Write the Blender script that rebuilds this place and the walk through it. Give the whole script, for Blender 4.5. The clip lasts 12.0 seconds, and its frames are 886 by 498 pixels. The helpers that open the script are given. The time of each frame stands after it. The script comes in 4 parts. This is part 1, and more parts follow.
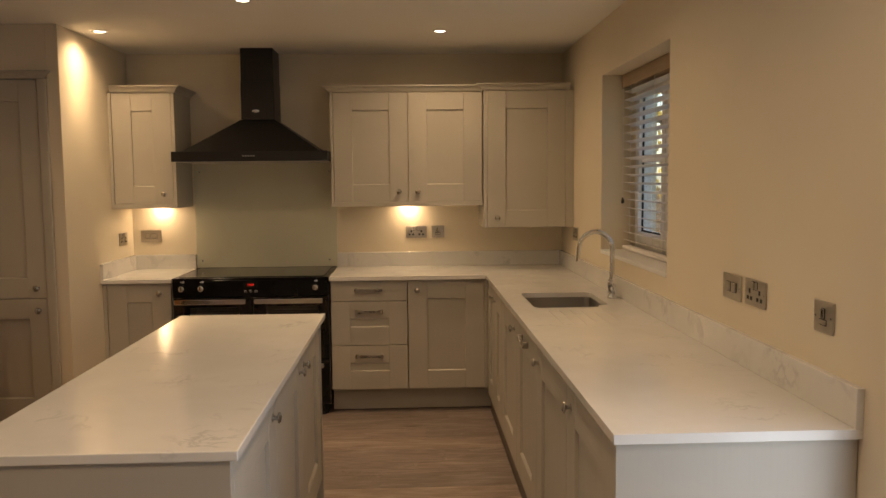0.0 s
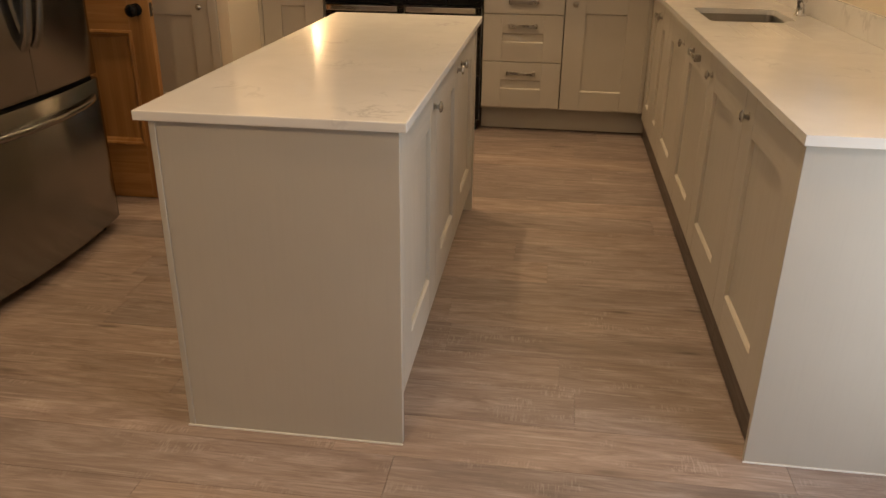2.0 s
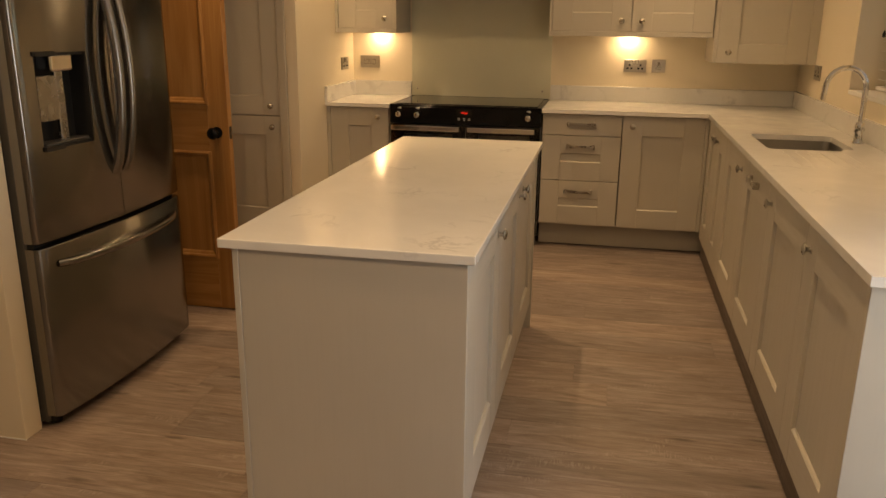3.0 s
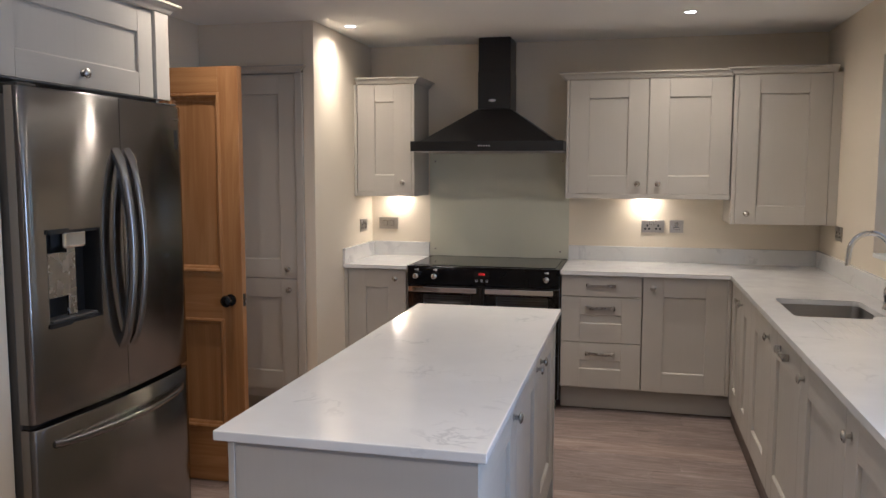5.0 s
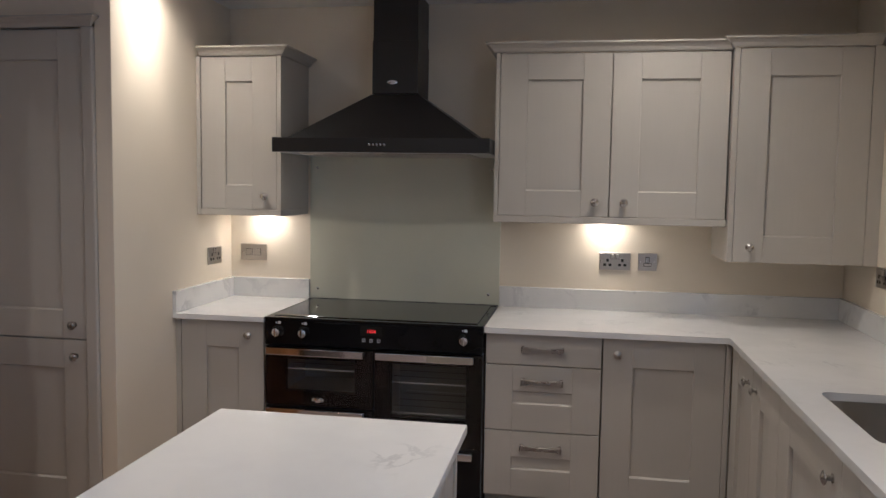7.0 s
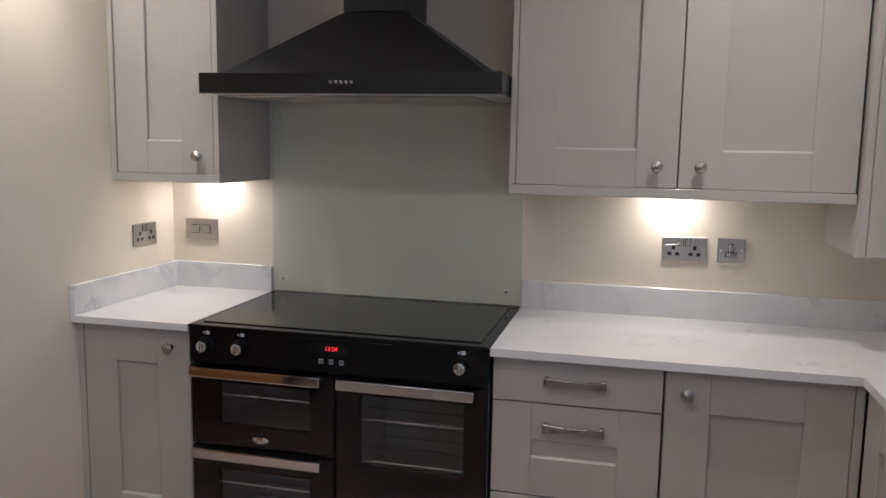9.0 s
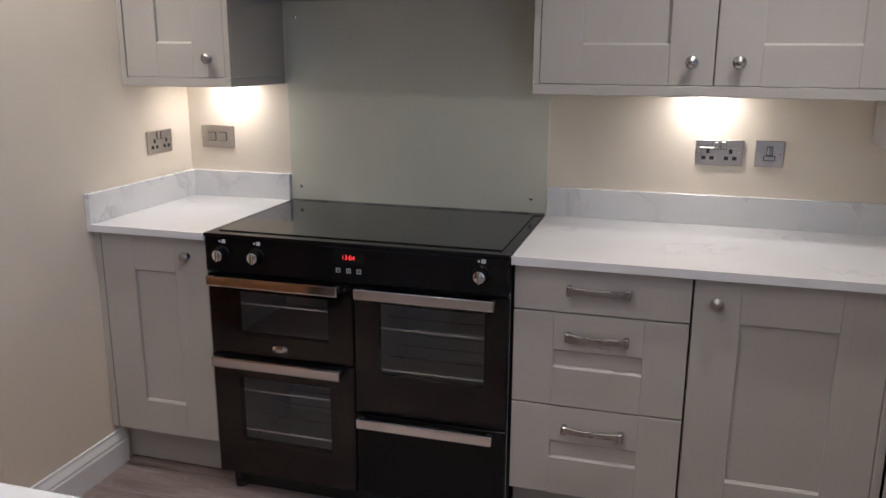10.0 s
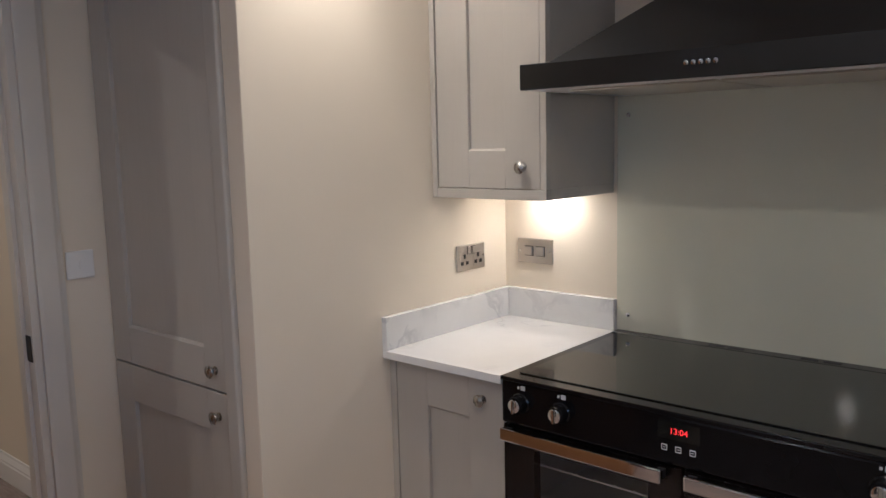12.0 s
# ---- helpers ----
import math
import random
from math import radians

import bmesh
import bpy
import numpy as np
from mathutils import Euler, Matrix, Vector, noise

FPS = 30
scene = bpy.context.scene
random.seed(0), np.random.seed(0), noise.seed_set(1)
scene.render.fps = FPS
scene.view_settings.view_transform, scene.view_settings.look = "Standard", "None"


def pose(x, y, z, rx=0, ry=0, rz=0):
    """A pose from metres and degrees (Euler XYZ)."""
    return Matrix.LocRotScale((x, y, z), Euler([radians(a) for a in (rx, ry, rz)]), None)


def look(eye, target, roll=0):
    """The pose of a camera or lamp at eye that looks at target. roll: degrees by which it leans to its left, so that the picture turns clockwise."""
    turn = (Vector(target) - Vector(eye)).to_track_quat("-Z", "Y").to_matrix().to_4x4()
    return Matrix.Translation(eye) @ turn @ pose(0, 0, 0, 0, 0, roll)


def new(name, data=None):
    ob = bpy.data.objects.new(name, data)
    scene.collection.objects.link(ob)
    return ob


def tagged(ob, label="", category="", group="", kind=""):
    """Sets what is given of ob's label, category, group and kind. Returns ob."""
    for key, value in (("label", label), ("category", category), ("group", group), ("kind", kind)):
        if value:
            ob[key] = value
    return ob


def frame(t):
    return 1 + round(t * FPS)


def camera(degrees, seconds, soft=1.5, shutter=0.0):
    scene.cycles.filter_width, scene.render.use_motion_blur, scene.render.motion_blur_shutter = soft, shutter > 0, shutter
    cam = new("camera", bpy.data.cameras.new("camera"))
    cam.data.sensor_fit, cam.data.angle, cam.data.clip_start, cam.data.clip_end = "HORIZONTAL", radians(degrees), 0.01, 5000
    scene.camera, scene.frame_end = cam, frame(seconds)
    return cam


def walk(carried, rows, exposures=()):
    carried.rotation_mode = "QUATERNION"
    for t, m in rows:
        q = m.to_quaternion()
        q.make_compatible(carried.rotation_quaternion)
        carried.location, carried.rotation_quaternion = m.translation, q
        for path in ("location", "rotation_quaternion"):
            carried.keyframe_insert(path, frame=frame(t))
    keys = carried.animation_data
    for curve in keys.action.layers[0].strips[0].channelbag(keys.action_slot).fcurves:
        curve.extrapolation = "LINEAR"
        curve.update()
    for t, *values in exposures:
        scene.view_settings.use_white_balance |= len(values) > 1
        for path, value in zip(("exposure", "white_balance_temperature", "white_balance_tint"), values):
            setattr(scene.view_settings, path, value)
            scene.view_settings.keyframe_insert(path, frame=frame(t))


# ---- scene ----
cam = camera(58.3, 12.0)
PATH = [
    (0, (1.531, -5.752, 1.528), (1.612, -3.761, 1.355), -0.5),
    (0.5, (1.474, -5.753, 1.528), (1.329, -3.766, 1.347), 0.1),
    (1, (1.449, -5.725, 1.476), (1.218, -3.771, 1.116), 0.4),
    (1.5, (1.446, -5.699, 1.405), (1.195, -3.832, 0.733), 0.5),
    (2, (1.446, -5.705, 1.374), (1.205, -3.888, 0.574), 0.7),
    (2.5, (1.444, -5.72, 1.402), (1.203, -3.886, 0.641), 0.7),
    (3, (1.414, -5.748, 1.456), (1.029, -3.866, 0.898), 0.6),
    (3.2, (1.395, -5.759, 1.46), (0.902, -3.891, 0.947), 0.4),
    (4.8, (1.414, -5.706, 1.538), (0.899, -3.784, 1.333), 0.3),
    (5, (1.424, -5.634, 1.535), (0.966, -3.698, 1.338), 0.1),
    (5.5, (1.423, -5.326, 1.531), (1.019, -3.374, 1.364), 0.3),
    (6, (1.411, -4.923, 1.515), (1.023, -2.967, 1.359), 0.9),
    (6.5, (1.388, -4.466, 1.52), (1.039, -2.503, 1.367), 0.9),
    (7, (1.392, -4.013, 1.516), (1.056, -2.047, 1.357), 0.9),
    (7.2, (1.391, -3.845, 1.52), (1.062, -1.88, 1.354), 0.9),
    (8.8, (1.403, -2.948, 1.523), (0.966, -1.014, 1.266), 1.1),
    (9, (1.408, -2.907, 1.511), (0.936, -0.981, 1.247), 1.0),
    (9.5, (1.417, -2.839, 1.492), (0.905, -0.943, 1.112), 0.7),
    (10, (1.426, -2.808, 1.475), (0.886, -0.943, 0.995), 0.3),
    (10.5, (1.422, -2.779, 1.464), (0.857, -0.922, 0.98), -0.2),
    (11, (1.395, -2.702, 1.513), (0.766, -0.844, 1.124), -0.6),
    (11.5, (1.304, -2.503, 1.52), (0.399, -0.744, 1.228), -1.3),
    (12, (1.234, -2.282, 1.528), (-0.067, -0.786, 1.263), -1.4),
]

EXPOSURES = [(0.0, 1.49, 7200, 12), (0.5, 1.80, 7600, 12), (1.0, 1.84, 7600, 12), (1.5, 1.87, 7350, 12), (2.5, 1.87, 7450, 12), (3.2, 1.75, 8600, 12), (4.0, 1.88, 6150, 11), (4.8, 1.99, 4620, 10), (5.5, 2.04, 5000, 10), (6.0, 2.01, 5050, 10), (6.5, 1.80, 4700, 10), (7.2, 1.73, 4520, 10), (8.8, 1.84, 4360, 12), (10.0, 1.94, 4350, 12), (11.5, 1.87, 4330, 11), (12.0, 1.88, 4470, 11)]
walk(cam, [(t, look(eye, target, roll)) for t, eye, target, roll in PATH], EXPOSURES)

# ---- world and light ----
world = bpy.data.worlds.new("world")
scene.world = world
world.use_nodes = True
wn = world.node_tree.nodes
sky = wn.new("ShaderNodeTexSky")
sky.sky_type = "NISHITA"
sky.sun_disc = False
sky.sun_elevation = radians(41)
sky.sun_rotation = radians(217)
world.node_tree.links.new(sky.outputs[0], wn["Background"].inputs[0])
wn["Background"].inputs[1].default_value = 0.105

WARM = (1.0, 0.71, 0.42)
SPOT_WATTS = 46.0
DIM = 0.25
PUCK_WATTS = 0.42
DAY_WATTS = 4.3


def sun_lamp():
    d = bpy.data.lights.new("sun", "SUN")
    d.energy, d.angle, d.color = 2.6, radians(12), (1.0, 0.96, 0.9)
    ob = new("sun", d)
    ob.matrix_world = look((-9, -12, 13), (0, 0, 0))


sun_lamp()

# ---- plan, in metres ----
CEIL = 2.425          # ceiling height
XR = 2.635            # right wall
XN = -0.450           # short wall beside the left base unit
XL = -1.21            # left wall with the doorway
YREAR = -8.2
WT = 0.91             # worktop top
WTH = 0.025           # worktop thickness
DTOP = 0.882          # top of base doors


# ---- materials ----
def node_mat(name):
    m = bpy.data.materials.new(name)
    m.use_nodes = True
    nt = m.node_tree
    return m, nt, nt.nodes["Principled BSDF"]


def coords(nt, scale=(1, 1, 1), world_space=False, shift=False):
    if world_space:
        src = nt.nodes.new("ShaderNodeNewGeometry").outputs["Position"]
    else:
        src = nt.nodes.new("ShaderNodeTexCoord").outputs["Object"]
    if shift:
        info = nt.nodes.new("ShaderNodeObjectInfo")
        mul = nt.nodes.new("ShaderNodeVectorMath")
        mul.operation = "MULTIPLY_ADD"
        comb = nt.nodes.new("ShaderNodeCombineXYZ")
        for k in range(3):
            nt.links.new(info.outputs["Random"], comb.inputs[k])
        nt.links.new(comb.outputs[0], mul.inputs[0])
        mul.inputs[1].default_value = (37.0, 53.0, 19.0)
        nt.links.new(src, mul.inputs[2])
        src = mul.outputs[0]
    mp = nt.nodes.new("ShaderNodeMapping")
    mp.inputs["Scale"].default_value = scale
    nt.links.new(src, mp.inputs["Vector"])
    return mp.outputs[0]


def noise_tex(nt, vec, scale, detail=3.0, rough=0.55, distortion=0.0):
    n = nt.nodes.new("ShaderNodeTexNoise")
    n.inputs["Scale"].default_value = scale
    n.inputs["Detail"].default_value = detail
    n.inputs["Roughness"].default_value = rough
    n.inputs["Distortion"].default_value = distortion
    nt.links.new(vec, n.inputs["Vector"])
    return n.outputs["Fac"]


def ramp(nt, fac, stops):
    r = nt.nodes.new("ShaderNodeValToRGB")
    el = r.color_ramp.elements
    while len(el) < len(stops):
        el.new(0.5)
    for e, (p, c) in zip(el, stops):
        e.position = p
        e.color = (*c, 1) if len(c) == 3 else c
    nt.links.new(fac, r.inputs[0])
    return r.outputs[0]


def grey(v):
    return (v, v, v)


def mix(nt, fac, a, b, blend="MIX"):
    m = nt.nodes.new("ShaderNodeMix")
    m.data_type = "RGBA"
    m.blend_type = blend
    for sock, val in ((m.inputs[0], fac), (m.inputs[6], a), (m.inputs[7], b)):
        if hasattr(val, "is_linked"):
            nt.links.new(val, sock)
        elif isinstance(val, tuple):
            sock.default_value = (*val, 1)
        else:
            sock.default_value = val
    return m.outputs[2]


def bump(nt, bsdf, height, strength, distance):
    b = nt.nodes.new("ShaderNodeBump")
    b.inputs["Strength"].default_value = strength
    b.inputs["Distance"].default_value = distance
    nt.links.new(height, b.inputs["Height"])
    nt.links.new(b.outputs[0], bsdf.inputs["Normal"])


def plain(name, color, rough=0.5, metal=0.0, vary=0.06, scale=3.0, grain=120.0, relief=0.05, depth=0.0005, coat=0.0, world_space=False, rvary=0.08):
    """A painted, plastic or metal surface with slow and fine variation."""
    m, nt, b = node_mat(name)
    vec = coords(nt, world_space=world_space)
    slow = noise_tex(nt, vec, scale, 3)
    fine = noise_tex(nt, vec, grain, 2)
    lo = tuple(max(0.0, c * (1 - vary)) for c in color)
    hi = tuple(min(1.0, c * (1 + vary)) for c in color)
    col = ramp(nt, slow, [(0.3, lo), (0.7, hi)])
    nt.links.new(col, b.inputs["Base Color"])
    b.inputs["Metallic"].default_value = metal
    nt.links.new(ramp(nt, slow, [(0.25, grey(max(0.02, rough - rvary))), (0.75, grey(min(1, rough + rvary)))]), b.inputs["Roughness"])
    if coat:
        b.inputs["Coat Weight"].default_value = coat
        b.inputs["Coat Roughness"].default_value = 0.04
    if relief:
        bump(nt, b, fine, relief, depth)
    return m


def painted_wood(name, color, along, relief=0.05):
    """Satin paint over open-grained wood; along: 0, 1 or 2, the axis of the grain."""
    m, nt, b = node_mat(name)
    sc = [95.0, 95.0, 95.0]
    sc[along] = 4.0
    vec = coords(nt, tuple(sc))
    grain = noise_tex(nt, vec, 1.0, 4, 0.65, 0.4)
    slow = noise_tex(nt, coords(nt, shift=True), 2.2, 3)
    c0 = ramp(nt, slow, [(0.3, tuple(c * 0.955 for c in color)), (0.7, tuple(c * 1.04 for c in color))])
    c1 = mix(nt, ramp(nt, grain, [(0.34, grey(0.09)), (0.5, grey(0.0))]), c0, tuple(c * 0.8 for c in color))
    nt.links.new(c1, b.inputs["Base Color"])
    nt.links.new(ramp(nt, grain, [(0.3, grey(0.5)), (0.7, grey(0.36))]), b.inputs["Roughness"])
    bump(nt, b, grain, relief, 0.0005)
    return m


def quartz_mat(name, spread=0.014, low=0.54, strength=0.48):
    """White quartz; spread: the width of the veins, low: where they begin, strength: how dark they are."""
    m, nt, b = node_mat(name)
    vec = coords(nt, world_space=True)
    warp = nt.nodes.new("ShaderNodeTexNoise")
    warp.inputs["Scale"].default_value = 1.6
    warp.inputs["Detail"].default_value = 4
    nt.links.new(vec, warp.inputs["Vector"])
    add = nt.nodes.new("ShaderNodeVectorMath")
    add.operation = "MULTIPLY_ADD"
    nt.links.new(warp.outputs["Color"], add.inputs[0])
    add.inputs[1].default_value = (0.55, 0.55, 0.55)
    nt.links.new(vec, add.inputs[2])
    vein = noise_tex(nt, add.outputs[0], 2.2, 6, 0.62, 0.4)
    line = ramp(nt, vein, [(0.5 - spread, grey(0)), (0.498, grey(1)), (0.502, grey(1)), (0.5 + spread, grey(0))])
    where = ramp(nt, noise_tex(nt, vec, 3.4, 2), [(low, grey(0)), (low + 0.14, grey(1))])
    cloud = ramp(nt, noise_tex(nt, add.outputs[0], 3.0, 5, 0.6), [(0.35, (0.76, 0.755, 0.74)), (0.7, (0.70, 0.695, 0.685))])
    mask = mix(nt, 1.0, line, where, "MULTIPLY")
    soft = mix(nt, 1.0, mask, (strength, strength, strength), "MULTIPLY")
    nt.links.new(mix(nt, soft, cloud, (0.40, 0.40, 0.42)), b.inputs["Base Color"])
    nt.links.new(ramp(nt, noise_tex(nt, vec, 9.0, 3), [(0.3, grey(0.10)), (0.7, grey(0.17))]), b.inputs["Roughness"])
    b.inputs["IOR"].default_value = 1.54
    bump(nt, b, noise_tex(nt, vec, 60.0, 2), 0.02, 0.0003)
    return m


def floor_mat():
    m, nt, b = node_mat("grey_oak_plank")
    vec = coords(nt, (1.0, 1.0, 1.0), shift=True)
    vs = coords(nt, (2.6, 17.0, 17.0), shift=True)
    vf = coords(nt, (9.0, 260.0, 260.0), shift=True)
    broad = noise_tex(nt, vs, 1.0, 6, 0.68, 1.7)
    fine = noise_tex(nt, vf, 1.0, 3, 0.6)
    cloud = noise_tex(nt, coords(nt, (2.0, 7.0, 7.0), shift=True), 1.0, 4, 0.6, 0.8)
    col = ramp(nt, broad, [(0.26, (0.150, 0.112, 0.094)), (0.41, (0.258, 0.199, 0.172)), (0.55, (0.335, 0.268, 0.237)), (0.74, (0.430, 0.362, 0.327))])
    col = mix(nt, ramp(nt, cloud, [(0.36, grey(0.60)), (0.58, grey(0.0))]), col, (0.180, 0.136, 0.116))
    col = mix(nt, ramp(nt, fine, [(0.36, grey(0.42)), (0.54, grey(0))]), col, (0.15, 0.113, 0.098))
    streak = noise_tex(nt, coords(nt, (3.2, 75.0, 75.0), shift=True), 1.0, 3, 0.5, 0.5)
    col = mix(nt, ramp(nt, streak, [(0.61, grey(0.0)), (0.71, grey(0.55))]), col, (0.42, 0.365, 0.33))
    kn = nt.nodes.new("ShaderNodeTexVoronoi")
    kn.inputs["Scale"].default_value = 1.0
    wob = nt.nodes.new("ShaderNodeTexNoise")
    wob.inputs["Scale"].default_value = 3.0
    wob.inputs["Detail"].default_value = 4.0
    kv = coords(nt, (2.1, 10.0, 10.0), shift=True)
    nt.links.new(kv, wob.inputs["Vector"])
    bend = nt.nodes.new("ShaderNodeVectorMath")
    bend.operation = "MULTIPLY_ADD"
    nt.links.new(wob.outputs["Color"], bend.inputs[0])
    bend.inputs[1].default_value = (0.30, 0.22, 0.22)
    nt.links.new(kv, bend.inputs[2])
    nt.links.new(bend.outputs[0], kn.inputs["Vector"])
    knot = ramp(nt, kn.outputs["Distance"], [(0.0, grey(0.9)), (0.07, grey(0.55)), (0.14, grey(0))])
    some = ramp(nt, noise_tex(nt, coords(nt, (1.3, 4.0, 4.0), shift=True), 1.0, 2), [(0.42, grey(0)), (0.50, grey(1))])
    col = mix(nt, mix(nt, 1.0, knot, some, "MULTIPLY"), col, (0.060, 0.040, 0.032))
    # short pale saw marks across the grain
    saw = noise_tex(nt, coords(nt, (190.0, 26.0, 26.0), shift=True), 1.0, 2, 0.5)
    sawn = ramp(nt, noise_tex(nt, coords(nt, (5.0, 14.0, 14.0), shift=True), 1.0, 3), [(0.56, grey(0)), (0.66, grey(0.6))])
    col = mix(nt, mix(nt, 1.0, ramp(nt, saw, [(0.50, grey(0)), (0.60, grey(0.5))]), sawn, "MULTIPLY"), col, (0.52, 0.46, 0.42))
    info = nt.nodes.new("ShaderNodeObjectInfo")
    col = mix(nt, 1.0, col, ramp(nt, info.outputs["Random"], [(0.0, (0.80, 0.81, 0.84)), (0.35, (0.97, 0.98, 1.01)), (0.65, (1.04, 1.02, 1.01)), (1.0, (1.20, 1.18, 1.17))]), "MULTIPLY")
    nt.links.new(col, b.inputs["Base Color"])
    nt.links.new(ramp(nt, broad, [(0.2, grey(0.5)), (0.8, grey(0.38))]), b.inputs["Roughness"])
    bump(nt, b, fine, 0.16, 0.0008)
    return m


def pine_mat(along):
    m, nt, b = node_mat("varnished_pine")
    sc = [17.0, 17.0, 17.0]
    sc[along] = 0.9
    broad = noise_tex(nt, coords(nt, tuple(sc), shift=True), 1.0, 4, 0.55, 1.3)
    sc2 = [150.0, 150.0, 150.0]
    sc2[along] = 6.0
    fine = noise_tex(nt, coords(nt, tuple(sc2)), 1.0, 3)
    col = ramp(nt, broad, [(0.25, (0.29, 0.130, 0.042)), (0.48, (0.38, 0.188, 0.066)), (0.7, (0.47, 0.255, 0.100))])
    col = mix(nt, ramp(nt, fine, [(0.38, grey(0.16)), (0.55, grey(0))]), col, (0.27, 0.115, 0.04))
    nt.links.new(col, b.inputs["Base Color"])
    b.inputs["Roughness"].default_value = 0.34
    bump(nt, b, fine, 0.10, 0.0005)
    return m


def steel_mat(name, color, rough, stretch):
    m, nt, b = node_mat(name)
    fine = noise_tex(nt, coords(nt, stretch), 1.0, 2)
    slow = noise_tex(nt, coords(nt), 2.0, 3)
    nt.links.new(ramp(nt, slow, [(0.3, tuple(c * 0.93 for c in color)), (0.7, tuple(c * 1.05 for c in color))]), b.inputs["Base Color"])
    b.inputs["Metallic"].default_value = 1.0
    nt.links.new(ramp(nt, fine, [(0.3, grey(max(0.03, rough - 0.006))), (0.7, grey(rough + 0.006))]), b.inputs["Roughness"])
    b.inputs["Anisotropic"].default_value = 1.0
    b.inputs["Anisotropic Rotation"].default_value = 0.25
    tan = nt.nodes.new("ShaderNodeTangent")
    tan.direction_type, tan.axis = "RADIAL", "Z"
    nt.links.new(tan.outputs[0], b.inputs["Tangent"])
    return m


def glow_mat(name, color, strength):
    m, nt, b = node_mat(name)
    b.inputs["Base Color"].default_value = (*color, 1)
    b.inputs["Emission Color"].default_value = (*color, 1)
    b.inputs["Emission Strength"].default_value = strength
    return m


def glass_mat(name, tint, gloss_rough=0.02, base=0.035):
    """A thin pane: tinted see-through with a mirror gloss on top."""
    m = bpy.data.materials.new(name)
    m.use_nodes = True
    nt = m.node_tree
    nt.nodes.clear()
    out = nt.nodes.new("ShaderNodeOutputMaterial")
    tr = nt.nodes.new("ShaderNodeBsdfTransparent")
    tr.inputs[0].default_value = (*tint, 1)
    gl = nt.nodes.new("ShaderNodeBsdfGlossy")
    gl.inputs["Roughness"].default_value = gloss_rough
    lw = nt.nodes.new("ShaderNodeLayerWeight")
    lw.inputs[0].default_value = 0.5
    pw = nt.nodes.new("ShaderNodeMath")
    pw.operation = "POWER"
    pw.inputs[1].default_value = 4.0
    nt.links.new(lw.outputs["Facing"], pw.inputs[0])
    fr = nt.nodes.new("ShaderNodeMath")
    fr.operation = "MULTIPLY_ADD"
    fr.inputs[1].default_value = 0.5
    fr.inputs[2].default_value = base
    nt.links.new(pw.outputs[0], fr.inputs[0])
    mx = nt.nodes.new("ShaderNodeMixShader")
    nt.links.new(fr.outputs[0], mx.inputs[0])
    nt.links.new(tr.outputs[0], mx.inputs[1])
    nt.links.new(gl.outputs[0], mx.inputs[2])
    nt.links.new(mx.outputs[0], out.inputs[0])
    return m


CAB = (0.481, 0.453, 0.401)
M_WALL = plain("cream_wall_paint", (0.75, 0.675, 0.545), 0.82, vary=0.025, scale=1.3, grain=160, relief=0.12, depth=0.0006, world_space=True, rvary=0.05)
M_CEIL = plain("white_ceiling_paint", (0.85, 0.84, 0.81), 0.9, vary=0.02, scale=1.1, grain=150, relief=0.1, depth=0.0006, world_space=True, rvary=0.04)
M_CAB = painted_wood("stone_grey_cabinet_paint", CAB, 2)
M_CABX = painted_wood("stone_grey_cabinet_paint_rail", CAB, 0)
M_CABGRAIN = painted_wood("stone_grey_panel_open_grain", CAB, 2, 0.28)
M_PLINTH = painted_wood("stone_grey_plinth", tuple(c * 0.82 for c in CAB), 0)
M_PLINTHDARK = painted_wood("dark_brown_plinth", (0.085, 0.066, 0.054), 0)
M_CARC = plain("cabinet_carcass", CAB, 0.5)
M_QUARTZ = quartz_mat("quartz_white_veined")
M_QUARTZUP = quartz_mat("quartz_white_veined_upstand", 0.028, 0.49, 0.46)
M_FLOOR = floor_mat()
M_JOINT = plain("floor_joint", (0.17, 0.13, 0.11), 0.8)
M_PINE = pine_mat(2)
M_PINEX = pine_mat(0)
M_NICKEL = plain("brushed_nickel", (0.44, 0.42, 0.39), 0.27, 1.0, vary=0.06, scale=20, grain=500, relief=0.05)
M_CHROME = plain("chrome", (0.80, 0.80, 0.80), 0.06, 1.0, vary=0.02, rvary=0.02, relief=0)
M_PLATE = plain("brushed_steel_plate", (0.52, 0.485, 0.435), 0.38, 1.0, vary=0.08, scale=14, grain=400, relief=0.05)
M_FILTER = plain("pale_aluminium", (0.72, 0.71, 0.69), 0.42, 0.7, vary=0.05)
M_STEEL = steel_mat("brushed_stainless", (0.255, 0.243, 0.226), 0.19, (3, 3, 900))
M_STEELSIDE = plain("dark_grey_fridge_side", (0.075, 0.072, 0.07), 0.45, 0.3)
M_SINK = steel_mat("stainless_sink", (0.33, 0.32, 0.305), 0.3, (8, 400, 8))
M_BLACK = plain("black_gloss_enamel", (0.006, 0.006, 0.007), 0.13, vary=0.1, rvary=0.04, relief=0.01)
M_HOOD = plain("black_satin_hood", (0.007, 0.007, 0.0075), 0.36, vary=0.12, rvary=0.05, relief=0.02)
M_BLACK.node_tree.nodes["Principled BSDF"].inputs["Specular IOR Level"].default_value = 0.24
M_HOB = plain("black_ceramic_glass", (0.010, 0.011, 0.010), 0.06, vary=0.1, rvary=0.02, relief=0.0)
M_TRIM = plain("satin_black_trim", (0.030, 0.030, 0.031), 0.24, vary=0.1, rvary=0.04, relief=0.0)
M_BLACKP = plain("black_plastic", (0.012, 0.012, 0.012), 0.5)
M_RUBBER = plain("black_rubber", (0.02, 0.02, 0.02), 0.7)
